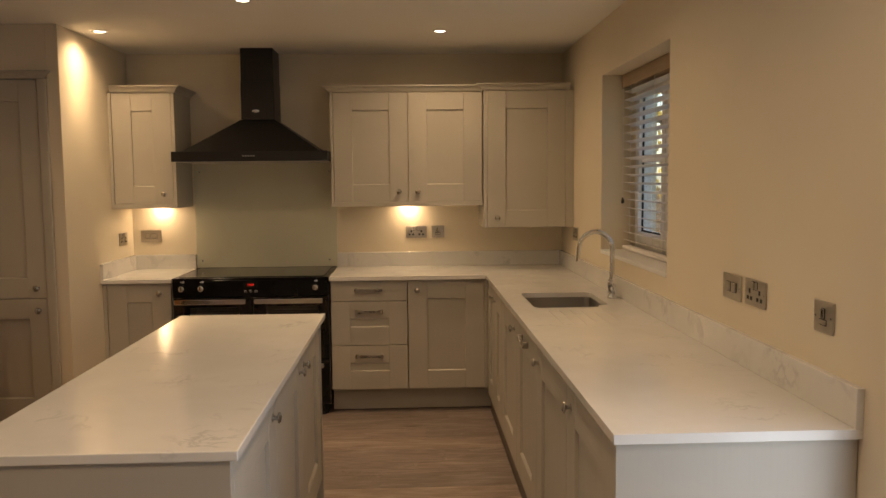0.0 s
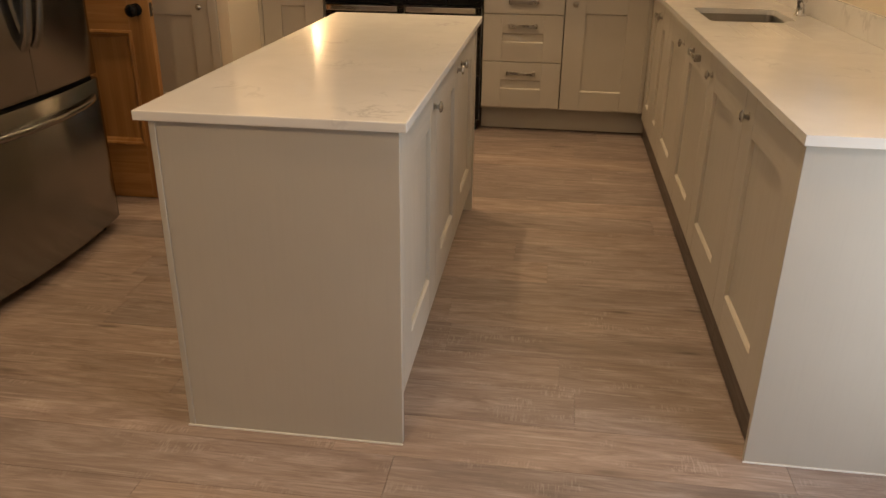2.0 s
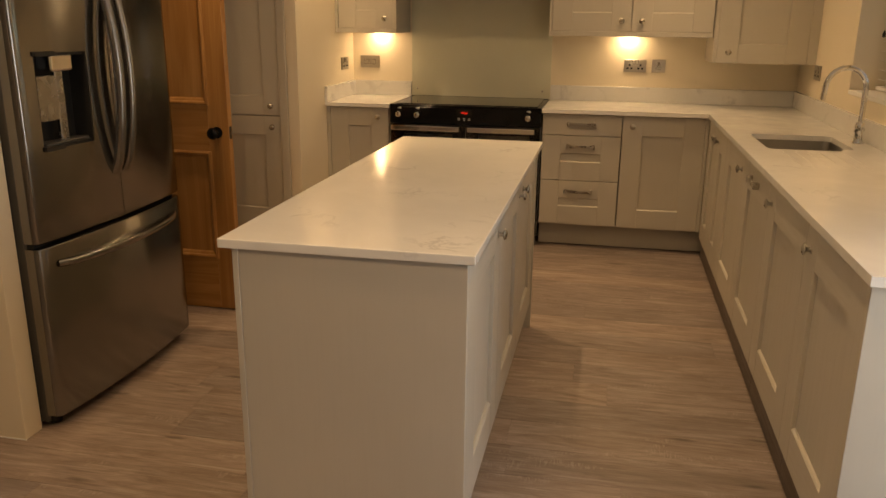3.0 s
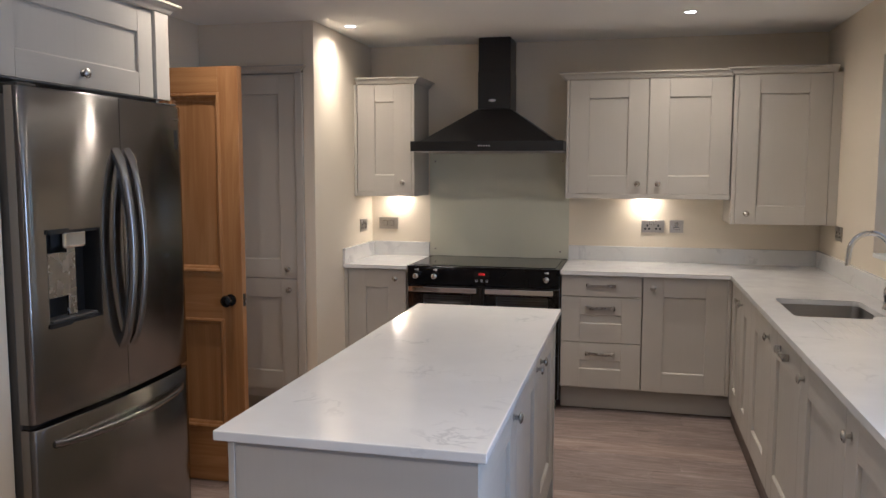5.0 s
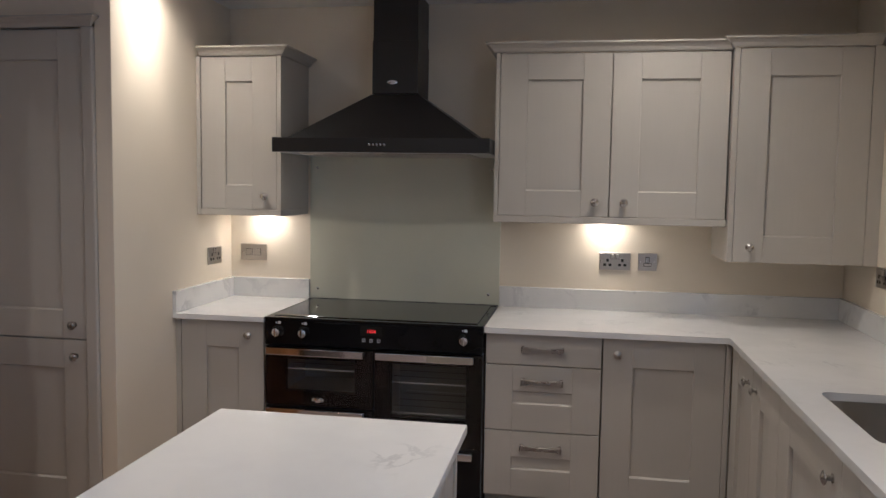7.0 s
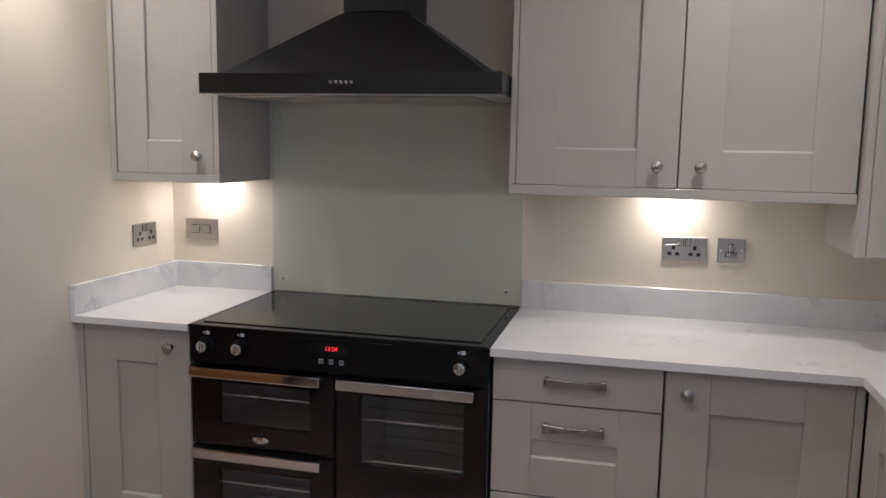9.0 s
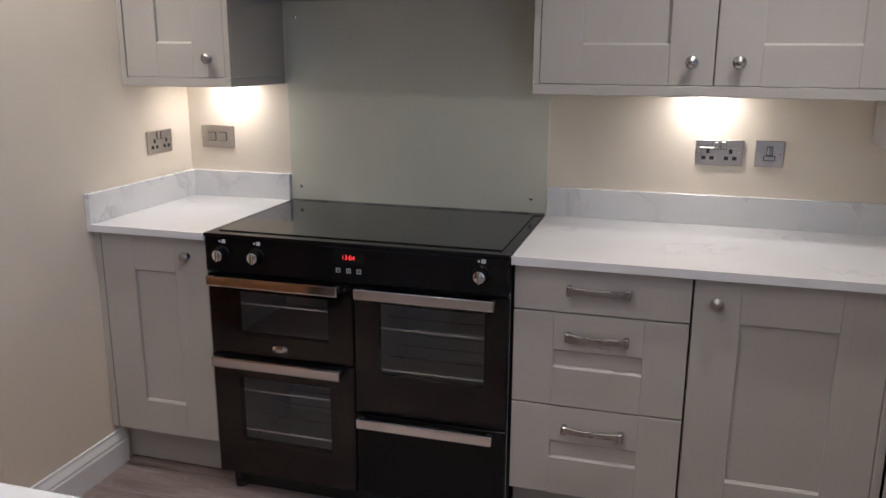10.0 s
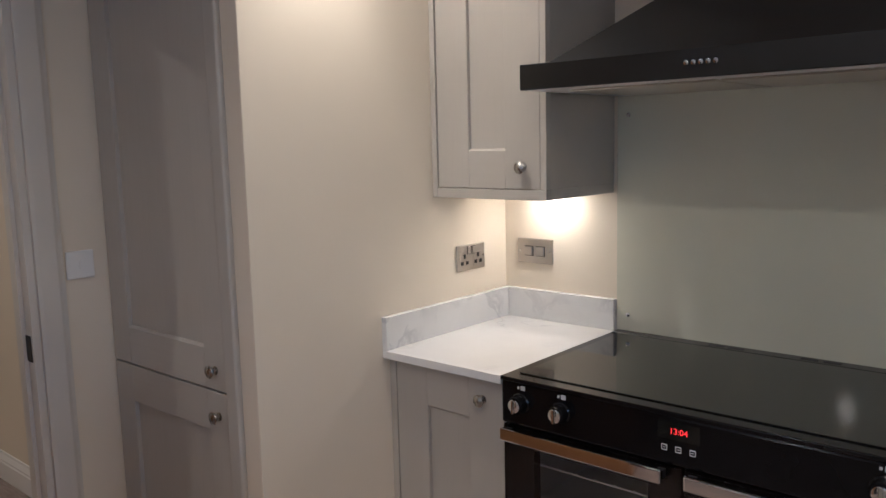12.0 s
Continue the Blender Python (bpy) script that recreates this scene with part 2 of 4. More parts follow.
M_CAVITY = plain("dark_oven_enamel", (0.56, 0.55, 0.53), 0.35, grain=300, relief=0.1)
M_WIRE = plain("oven_rack_chrome", (0.80, 0.79, 0.77), 0.4, 0.2)
M_SPLASH = plain("sage_green_glass", (0.640, 0.635, 0.515), 0.07, vary=0.02, rvary=0.03, relief=0.0)
M_SPLASH.node_tree.nodes["Principled BSDF"].inputs["Specular IOR Level"].default_value = 0.5
M_WHITE = plain("white_gloss_paint", (0.78, 0.775, 0.76), 0.35, vary=0.02, relief=0.03)
M_FRAME = plain("cream_white_gloss_paint", (0.66, 0.625, 0.56), 0.35, vary=0.02, relief=0.03)
M_WPLASTIC = plain("white_plastic", (0.80, 0.79, 0.76), 0.3, vary=0.02)
M_BLIND = plain("white_faux_wood_slat", (0.84, 0.82, 0.81), 0.4, vary=0.03)
M_VALANCE = painted_wood("taupe_blind_headrail", (0.34, 0.25, 0.17), 1)
M_OVENGLASS = glass_mat("smoked_oven_glass", (0.90, 0.89, 0.87), 0.03, 0.032)
M_PANE = glass_mat("window_glass", (0.94, 0.96, 0.96), 0.0)
M_LENS = glow_mat("lit_lamp_lens", (1.0, 0.88, 0.70), 4.0)
M_PUCK = glow_mat("lit_puck_lens", (1.0, 0.86, 0.66), 3.0)
M_RED = glow_mat("red_led_digits", (1.0, 0.03, 0.02), 0.36)
M_MARK = plain("white_print", (0.6, 0.6, 0.6), 0.5)
M_GRASS = plain("garden_grass", (0.07, 0.10, 0.035), 0.9, vary=0.35, scale=4, grain=60, relief=0.5, depth=0.02)
M_FENCE = painted_wood("brown_fence_board", (0.20, 0.115, 0.06), 2)
M_BARK = plain("grey_bark", (0.10, 0.075, 0.055), 0.9, vary=0.3, scale=12, relief=0.4, depth=0.01)
M_LEAF = plain("yellow_autumn_leaf", (0.36, 0.25, 0.035), 0.6, vary=0.4, scale=5)


# ---- mesh helpers ----
def box(bm, x0, x1, y0, y1, z0, z1, bev=0.0, seg=1):
    r = bmesh.ops.create_cube(bm, size=1.0)
    vs = r["verts"]
    for v in vs:
        v.co = Vector(((x0 + x1) / 2 + v.co.x * (x1 - x0), (y0 + y1) / 2 + v.co.y * (y1 - y0), (z0 + z1) / 2 + v.co.z * (z1 - z0)))
    if bev:
        es = list({e for v in vs for e in v.link_edges})
        bmesh.ops.bevel(bm, geom=es, offset=bev, segments=seg, affect="EDGES", profile=0.5)
    return bm


def boxes(*rows, bev=0.0, seg=1):
    bm = bmesh.new()
    for r in rows:
        box(bm, *r, bev=bev, seg=seg)
    return bm


def lathe(bm, profile, segs=20, m=Matrix()):
    """Turns a profile of (radius, height) round the local z axis."""
    rings = []
    for r, z in profile:
        if r < 1e-6:
            rings.append([bm.verts.new(m @ Vector((0, 0, z)))])
        else:
            rings.append([bm.verts.new(m @ Vector((r * math.cos(2 * math.pi * k / segs), r * math.sin(2 * math.pi * k / segs), z))) for k in range(segs)])
    for a, b in zip(rings, rings[1:]):
        for k in range(segs):
            k2 = (k + 1) % segs
            q = [a[k % len(a)], a[k2 % len(a)], b[k2 % len(b)], b[k % len(b)]]
            q = list(dict.fromkeys(q))
            if len(q) > 2:
                bm.faces.new(q).smooth = True
    return bm


def tube(bm, pts, radius, segs=10, flat=1.0):
    """A round or flattened rod along the points; radius: one number or one for each point."""
    pts = [Vector(p) for p in pts]
    rs = radius if isinstance(radius, (list, tuple)) else [radius] * len(pts)
    rings, side = [], None
    for i, p in enumerate(pts):
        d = (pts[min(i + 1, len(pts) - 1)] - pts[max(i - 1, 0)]).normalized()
        if side is None:
            side = d.orthogonal().normalized()
        side = (side - d * side.dot(d)).normalized()
        up = d.cross(side)
        rings.append([bm.verts.new(p + side * rs[i] * math.cos(2 * math.pi * k / segs) + up * rs[i] * flat * math.sin(2 * math.pi * k / segs)) for k in range(segs)])
    for a, b in zip(rings, rings[1:]):
        for k in range(segs):
            bm.faces.new([a[k], a[(k + 1) % segs], b[(k + 1) % segs], b[k]]).smooth = True
    bm.faces.new(rings[0][::-1])
    bm.faces.new(rings[-1])
    return bm


def prism(bm, outline, y0, y1, axis="y"):
    """Extrudes a closed outline of 2D points: (x, z) along y, (y, z) along x or (x, y) along z."""
    def at(p, d):
        return {"y": (p[0], d, p[1]), "x": (d, p[0], p[1]), "z": (p[0], p[1], d)}[axis]
    a = [bm.verts.new(at(p, y0)) for p in outline]
    b = [bm.verts.new(at(p, y1)) for p in outline]
    n = len(outline)
    for k in range(n):
        bm.faces.new([a[k], a[(k + 1) % n], b[(k + 1) % n], b[k]])
    bm.faces.new(a[::-1])
    bm.faces.new(b)
    return bm


def holed_slab(bm, outer, holes, z0, z1):
    """A slab with holes through it."""
    tops = []
    for z in (z1, z0):
        edges, loops = [], []
        for loop in [outer] + holes:
            vs = [bm.verts.new((x, y, z)) for x, y in loop]
            loops.append(vs)
            edges += [bm.edges.new((vs[k], vs[(k + 1) % len(vs)])) for k in range(len(vs))]
        bmesh.ops.triangle_fill(bm, use_beauty=True, use_dissolve=False, edges=edges)
        tops.append(loops)
    for la, lb in zip(*tops):
        for k in range(len(la)):
            k2 = (k + 1) % len(la)
            bm.faces.new([la[k], la[k2], lb[k2], lb[k]])
    return bm


def round_rect(x0, x1, y0, y1, r, n=5):
    out = []
    for cx, cy, a0 in ((x1 - r, y1 - r, 0), (x0 + r, y1 - r, 90), (x0 + r, y0 + r, 180), (x1 - r, y0 + r, 270)):
        for k in range(n + 1):
            a = radians(a0 + 90 * k / n)
            out.append((cx + r * math.cos(a), cy + r * math.sin(a)))
    return out


def part(name, bm, material, parent=None, label="", m=None, kind=""):
    """Links a bmesh as one mesh object under a thing, a part or, with no parent, at top level."""
    bmesh.ops.recalc_face_normals(bm, faces=bm.faces)
    me = bpy.data.meshes.new(name)
    bm.to_mesh(me)
    bm.free()
    me.materials.append(material)
    round_faces = [p.use_smooth for p in me.polygons]
    if any(round_faces):
        me.set_sharp_from_angle(angle=radians(50))
        me.polygons.foreach_set("use_smooth", round_faces)
    ob = new(name, me)
    if m is not None:
        ob.matrix_basis = m
    if parent is not None:
        ob.parent = parent
    return tagged(ob, label=label, kind=kind)


def thing(name, m, label, category, group="", kind=""):
    ob = new(name)
    ob.empty_display_size = 0.1
    ob.matrix_basis = m
    return tagged(ob, label, category, group, kind)


def structure(name, bm, material, label, category):
    return tagged(part(name, bm, material), label, category, kind="structure")


def text_mesh(body, size):
    cu = bpy.data.curves.new("writing", "FONT")
    cu.body, cu.size, cu.align_x, cu.align_y = body, size, "CENTER", "CENTER"
    ob = bpy.data.objects.new("writing", cu)
    scene.collection.objects.link(ob)
    dg = bpy.context.evaluated_depsgraph_get()
    me = bpy.data.meshes.new_from_object(ob.evaluated_get(dg))
    bpy.data.objects.remove(ob)
    bm = bmesh.new()
    bm.from_mesh(me)
    bpy.data.meshes.remove(me)
    return bm


# ---- structure ----
T = 0.12
structure("ceiling", boxes((-3.8, XR + 0.35, YREAR - 0.2, 0.2, CEIL, CEIL + 0.1)), M_CEIL, "smooth white painted plaster ceiling", "ceiling")
structure("wall_back", boxes((-1.6, XR + 0.35, 0.0, 0.2, 0, CEIL)), M_WALL, "cream painted plaster wall behind the cooker", "wall")
RY0, RY1, RZ1 = -4.86, -4.04, 2.08   # glazed door beside the start
WY0, WY1, WZ0, WZ1 = -2.382, -1.195, 1.098, 2.115
structure("wall_right", boxes(
    (XR, XR + 0.32, RY1, WY0, 0, CEIL), (XR, XR + 0.32, YREAR, RY0, 0, CEIL), (XR, XR + 0.32, RY0, RY1, RZ1, CEIL), (XR, XR + 0.32, WY1, 0.0, 0, CEIL),
    (XR, XR + 0.32, WY0, WY1, 0, WZ0), (XR, XR + 0.32, WY0, WY1, WZ1, CEIL)), M_WALL, "cream painted plaster wall with a deep window opening", "wall")
structure("wall_nib", boxes((XN - 0.07, XN, -1.095, 0.0, 0, CEIL), bev=0.002), M_WALL, "short cream painted wall beside the base unit", "wall")
DY0, DY1, DH = -2.165, -1.315, 2.05
structure("wall_left", boxes(
    (XL - T, XL, -1.095, 0.0, 0, CEIL), (XL - T, XL, DY1, -1.095, 0, CEIL), (XL - T, XL, -3.56, DY0, 0, CEIL), (XL - T, XL, DY0, DY1, DH, CEIL)),
    M_WALL, "cream painted wall with an open doorway", "wall")
structure("wall_bulkhead", boxes((XL, XN - 0.07, -1.090, -0.40, 2.164, CEIL)), M_WALL, "cream painted wall above the tall larder", "wall")
structure("wall_fridge_return", boxes((-3.6, -0.535, -3.575, -3.490, 0, CEIL), bev=0.002), M_WALL, "cream painted wall end beside the fridge", "wall")
structure("wall_far_left", boxes((-3.7, -3.6, YREAR, -0.82, 0, CEIL)), M_WALL, "plain cream painted wall", "wall")
structure("wall_hall", boxes((-3.6, XL - T, -0.94, -0.82, 0, CEIL)), M_WALL, "cream painted hall wall beyond the doorway", "wall")
structure("wall_rear", boxes((-3.6, XR, YREAR - 0.2, YREAR, 0, CEIL)), M_WALL, "plain cream painted rear wall", "wall")


def skirting(name, length, m, label):
    prof = [(0, 0), (-0.018, 0), (-0.018, 0.085), (-0.015, 0.092), (-0.015, 0.100), (-0.010, 0.112), (-0.006, 0.122), (-0.005, 0.132), (0, 0.134)]
    ob = part(name, prism(bmesh.new(), prof, 0, length, "x"), M_WHITE, m=m)
    return tagged(ob, label, "skirting", kind="structure")


skirting("baseboard", 0.535, pose(XN, -0.56, 0, 0, 0, -90) @ Matrix.Scale(-1, 4, (0, 1, 0)), "white moulded skirting board on the short wall")
skirting("baseboard", 2.2, pose(-3.56, -0.94, 0), "white moulded skirting board in the hall")


def doorway():
    fr = thing("door_frame", pose(XL, 0, 0), "white painted door frame with architrave", "door frame", kind="structure")
    part("jamb", boxes((-T, 0.0, DY1 - 0.028, DY1, 0, DH), bev=0.001), M_FRAME, fr)
    part("jamb", boxes((-T, 0.0, DY0, DY0 + 0.028, 0, DH), bev=0.001), M_FRAME, fr)
    part("lintel", boxes((-T, 0.0, DY0 + 0.028, DY1 - 0.028, DH - 0.028, DH)), M_FRAME, fr)
    part("stop", boxes((-0.075, -0.045, DY1 - 0.040, DY1 - 0.028, 0, DH - 0.028)), M_FRAME, fr)
    for y0, s in ((DY1 - 0.006, 1), (DY0 + 0.006, -1)):
        prof = [(0.002, y0), (0.016, y0), (0.018, y0 + s * 0.012), (0.018, y0 + s * 0.062), (0.012, y0 + s * 0.074), (0.010, y0 + s * 0.084), (0.002, y0 + s * 0.084)]
        part("architrave", prism(bmesh.new(), prof, 0, DH + 0.06, "z"), M_FRAME, fr)
    part("architrave", boxes((0.002, 0.018, DY0 + 0.006, DY1 - 0.006, DH - 0.006, DH + 0.06), bev=0.003), M_FRAME, fr)
    part("strike_plate", boxes((-0.045, -0.012, DY1 - 0.0305, DY1 - 0.027, 0.905, 0.985)), M_BLACKP, fr, "black strike plate")


doorway()

# ---- windows ----
def window_right():
    w = thing("window_1", pose(XR, 0, 0), "white framed casement window with dark gaskets", "window", kind="structure")
    x0, x1 = 0.20, 0.27
    for nm, r in (("window_frame", (x0, x1, WY0, WY0 + 0.06, WZ0, WZ1)), ("window_frame", (x0, x1, WY1 - 0.06, WY1, WZ0, WZ1)),
                  ("window_frame", (x0, x1, WY0 + 0.06, WY1 - 0.06, WZ1 - 0.06, WZ1)), ("window_frame", (x0, x1, WY0 + 0.06, WY1 - 0.06, WZ0, WZ0 + 0.07))):
        part(nm, boxes(r, bev=0.003), M_WHITE, w)
    # two side-hung casements with a dark gasket round each pane
    zm = WZ0 + 0.52 * (WZ1 - WZ0)
    ya, yb, za, zb, st = WY0 + 0.06, WY1 - 0.06, WZ0 + 0.07, WZ1 - 0.06, 0.062
    ym = (ya + yb) / 2
    for y0, y1 in ((ya + 0.003, ym - 0.002), (ym + 0.002, yb - 0.003)):
        s = part("casement", boxes((x0 - 0.022, x1 - 0.012, y0, y0 + st, za, zb), (x0 - 0.022, x1 - 0.012, y1 - st, y1, za, zb), (x0 - 0.022, x1 - 0.012, y0 + st, y1 - st, za, za + st), (x0 - 0.022, x1 - 0.012, y0 + st, y1 - st, zb - st, zb), bev=0.004), M_WHITE, w)
        g0, g1, h0, h1 = y0 + st, y1 - st, za + st, zb - st
        part("glazing_gasket", boxes((x0 - 0.001, x0 + 0.009, g0, g0 + 0.006, h0, h1), (x0 - 0.001, x0 + 0.009, g1 - 0.006, g1, h0, h1), (x0 - 0.001, x0 + 0.009, g0 + 0.006, g1 - 0.006, h0, h0 + 0.008), (x0 - 0.001, x0 + 0.009, g0 + 0.006, g1 - 0.006, h1 - 0.008, h1)), M_RUBBER, s, "black rubber gasket")
        part("glazing_bar", boxes((x0 - 0.006, x1 - 0.03, g0 + 0.006, g1 - 0.006, zm - 0.012, zm + 0.012), bev=0.003), M_WHITE, s)
        for z0, z1 in ((h0 + 0.008, zm - 0.012), (zm + 0.012, h1 - 0.008)):
            p = part("pane", boxes((x0 + 0.004, x0 + 0.008, g0 + 0.006, g1 - 0.006, z0, z1)), M_PANE, s)
            p.visible_shadow = False
    structure("window_sill", boxes((XR - 0.004, XR + 0.20, WY0 + 0.001, WY1 - 0.001, WZ0, WZ0 + 0.022), bev=0.003), M_WHITE, "white gloss window sill board", "sill")


window_right()


def blind():
    b = thing("venetian_blind", pose(XR + 0.145, 0, 0), "white slatted venetian blind with a taupe headrail, slats open", "blind")
    y0, y1 = WY0 + 0.012, WY1 - 0.012
    part("headrail", boxes((-0.035, 0.03, y0, y1, WZ1 - 0.075, WZ1 - 0.002), bev=0.004), M_VALANCE, b)
    zt, zb, n = WZ1 - 0.10, WZ0 + 0.075, 19
    ang = radians(-15)
    sl = bmesh.new()
    prof = []
    for k in range(7):
        u = -0.0225 + 0.045 * k / 6
        prof.append((u * math.cos(ang), u * math.sin(ang) + 0.002 * (1 - (u / 0.0225) ** 2)))
    prof += [(p[0], p[1] - 0.0018) for p in prof[::-1]]
    prism(sl, prof, y0 + 0.004, y1 - 0.004, "y")
    first = part("slat", sl, M_BLIND, b)
    first.location.z = zb
    for k in range(1, n):
        o = new("slat", first.data)
        o.parent = b
        o.location.z = zb + (zt - zb) * k / (n - 1)
    part("bottom_rail", boxes((-0.026, 0.026, y0 + 0.004, y1 - 0.004, WZ0 + 0.026, WZ0 + 0.046), bev=0.004), M_BLIND, b)
    for y in (y0 + 0.16, (y0 + y1) / 2, y1 - 0.16):
        for dx in (-0.027, 0.027):
            part("ladder_cord", tube(bmesh.new(), [(dx, y, WZ0 + 0.04), (dx, y, WZ1 - 0.07)], 0.0012, 6), M_BLIND, b)
    part("pull_cord", tube(bmesh.new(), [(-0.04, y1 - 0.06, 1.42), (-0.04, y1 - 0.06, WZ1 - 0.06)], 0.0012, 6), M_BLIND, b)
    part("cord_weight", lathe(bmesh.new(), [(0, 0), (0.009, 0.004), (0.008, 0.02), (0.003, 0.034), (0, 0.036)], 12, pose(-0.04, y1 - 0.06, 1.385)), M_BLACKP, b, "dark cord weight")


blind()


def window_rear():
    w = thing("window_2", pose(XR, 0, 0), "white framed glazed garden door", "window", kind="structure")
    y0, y1 = RY0, RY1
    for r in ((0.10, 0.17, y0, y0 + 0.07, 0, RZ1), (0.10, 0.17, y1 - 0.07, y1, 0, RZ1), (0.10, 0.17, y0 + 0.07, y1 - 0.07, RZ1 - 0.07, RZ1), (0.10, 0.17, y0 + 0.07, y1 - 0.07, 0, 0.11)):
        part("window_frame", boxes(r, bev=0.003), M_WHITE, w)
    p = part("pane", boxes((0.132, 0.138, y0 + 0.07, y1 - 0.07, 0.11, RZ1 - 0.07)), M_PANE, w)
    p.visible_shadow = False
    d = bpy.data.lights.new("daylight", "AREA")
    d.shape, d.size, d.size_y, d.energy, d.color = "RECTANGLE", RY1 - RY0 - 0.1, RZ1 - 0.2, DAY_WATTS, (0.80, 0.88, 1.0)
    ob = new("daylight", d)
    ym = (RY0 + RY1) / 2
    ob.matrix_world = look((XR + 0.05, ym, 1.08), (0, ym, 1.08))


window_rear()


# ---- cabinet parts ----
def knob(parent, x, y, z, out=(90, 0, 0), small=1.0):
    """A turned knob whose stem leaves the door along local -y."""
    prof = [(0, -0.001), (0.010, -0.001), (0.0105, 0.002), (0.006, 0.004), (0.0052, 0.012), (0.008, 0.016), (0.0145, 0.019), (0.0158, 0.0215),
            (0.0150, 0.024), (0.0118, 0.0252), (0.0112, 0.0265), (0.0070, 0.0278), (0.0062, 0.029), (0, 0.0296)]
    bm = lathe(bmesh.new(), [(r * 1.18 * small, h) for r, h in prof], 18, pose(x, y, z, *out))
    return part("knob", bm, M_NICKEL, parent, "brushed nickel knob")


def bow_handle(parent, x, y, z, length):
    """A bow handle with square end pads, standing out along local -y."""
    pts, rs = [], []
    n = 16
    for k in range(n + 1):
        u = k / n
        e = math.sin(math.pi * u)
        pts.append((x - length / 2 + length * u, y - 0.020 - 0.001 * e, z + 0.001 - 0.002 * e))
        rs.append(0.0128 - 0.0040 * e ** 0.6)
    # a flat waisted ribbon between two flared square pads
    bm = bmesh.new()
    loops = []
    for p, h in zip(pts, rs):
        loops.append([bm.verts.new((p[0], p[1] + dy, p[2] + dz)) for dy, dz in ((-0.0045, -h + 0.002), (-0.0045, h - 0.002), (-0.002, h), (0.0035, h), (0.0035, -h), (-0.002, -h))])
    for q0, q1 in zip(loops, loops[1:]):
        for k in range(6):
            bm.faces.new([q0[k], q0[(k + 1) % 6], q1[(k + 1) % 6], q1[k]])
    bm.faces.new(loops[0])
    bm.faces.new(loops[-1][::-1])
    for s in (-1, 1):
        box(bm, x + s * length / 2 - 0.008, x + s * length / 2 + 0.008, y - 0.027, y, z - 0.0145, z + 0.0145, 0.003)
    return part("handle", bm, M_NICKEL, parent, "brushed nickel bow handle")


def rail_bar(x0, x1, yf, t, z0, z1, top):
    """A rail whose edge towards the panel is chamfered."""
    y = yf + 0.0006
    if top:
        prof = [(y, z1), (y, z0 + 0.004), (yf + 0.006, z0), (yf + t, z0), (yf + t, z1)]
    else:
        prof = [(y, z0), (y, z1 - 0.006), (yf + 0.007, z1), (yf + t, z1), (yf + t, z0)]
    return prism(bmesh.new(), prof, x0, x1, "x")


def shaker(parent, x0, x1, z0, z1, yf, stile=0.124, rail=0.124, name="door"):
    """A shaker door; its face lies at local y = yf. Stiles and rails with a recessed panel."""
    t = 0.020
    d = part(name, boxes((x0 + stile - 0.004, x1 - stile + 0.004, yf + 0.013, yf + t - 0.002, z0 + rail - 0.004, z1 - rail + 0.004)), M_CAB, parent)
    for a, b in ((x0, x0 + stile), (x1 - stile, x1)):
        part("stile", boxes((a, b, yf, yf + t, z0, z1), bev=0.0018), M_CAB, d)
    for a, b in ((z1 - rail, z1 - 0.0004), (z0 + 0.0004, z0 + rail)):
        part("rail", rail_bar(x0 + stile, x1 - stile, yf, t, a, b, a > z0 + 0.01), M_CABX, d)
    return d


def slab_front(parent, x0, x1, z0, z1, yf):
    return part("drawer_front", boxes((x0, x1, yf, yf + 0.02, z0, z1), bev=0.002), M_CABX, parent)


def base_unit(m, w, depth, label, doors, group, name="base_cabinet", dark=False, body_x=None, body_top=0.882, foot=0.160):
    """A base cabinet at pose m: its front at local y = 0, its width from local x = 0. doors: rows of x0, x1 and the knob's x."""
    c = thing(name, m, label, "cabinet", group)
    bx0, bx1 = body_x or (0.001, w - 0.001)
    part("body", boxes((bx0, bx1, 0.021, depth, foot - 0.008, body_top)), M_CARC, c)
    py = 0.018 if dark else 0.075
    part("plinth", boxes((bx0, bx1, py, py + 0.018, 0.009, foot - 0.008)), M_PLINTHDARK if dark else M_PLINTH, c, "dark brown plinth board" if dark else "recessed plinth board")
    for x0, x1, kx in doors:
        d = shaker(c, x0 + 0.0015, x1 - 0.0015, foot, DTOP - 0.003, 0.0)
        if kx is not None:
            knob(d, kx, 0.0, 0.819)
    return c


# back wall base units; fronts at y = -0.607
YF = -0.607
left_unit = base_unit(pose(-0.445, YF, 0), 0.445, 0.60, "stone grey shaker base cabinet with one door beside the cooker", [(0.022, 0.430, 0.356)], "base cabinets")
part("filler", boxes((-0.0045, 0.020, 0.0, 0.02, 0.16, DTOP - 0.003), bev=0.001), M_CAB, left_unit)


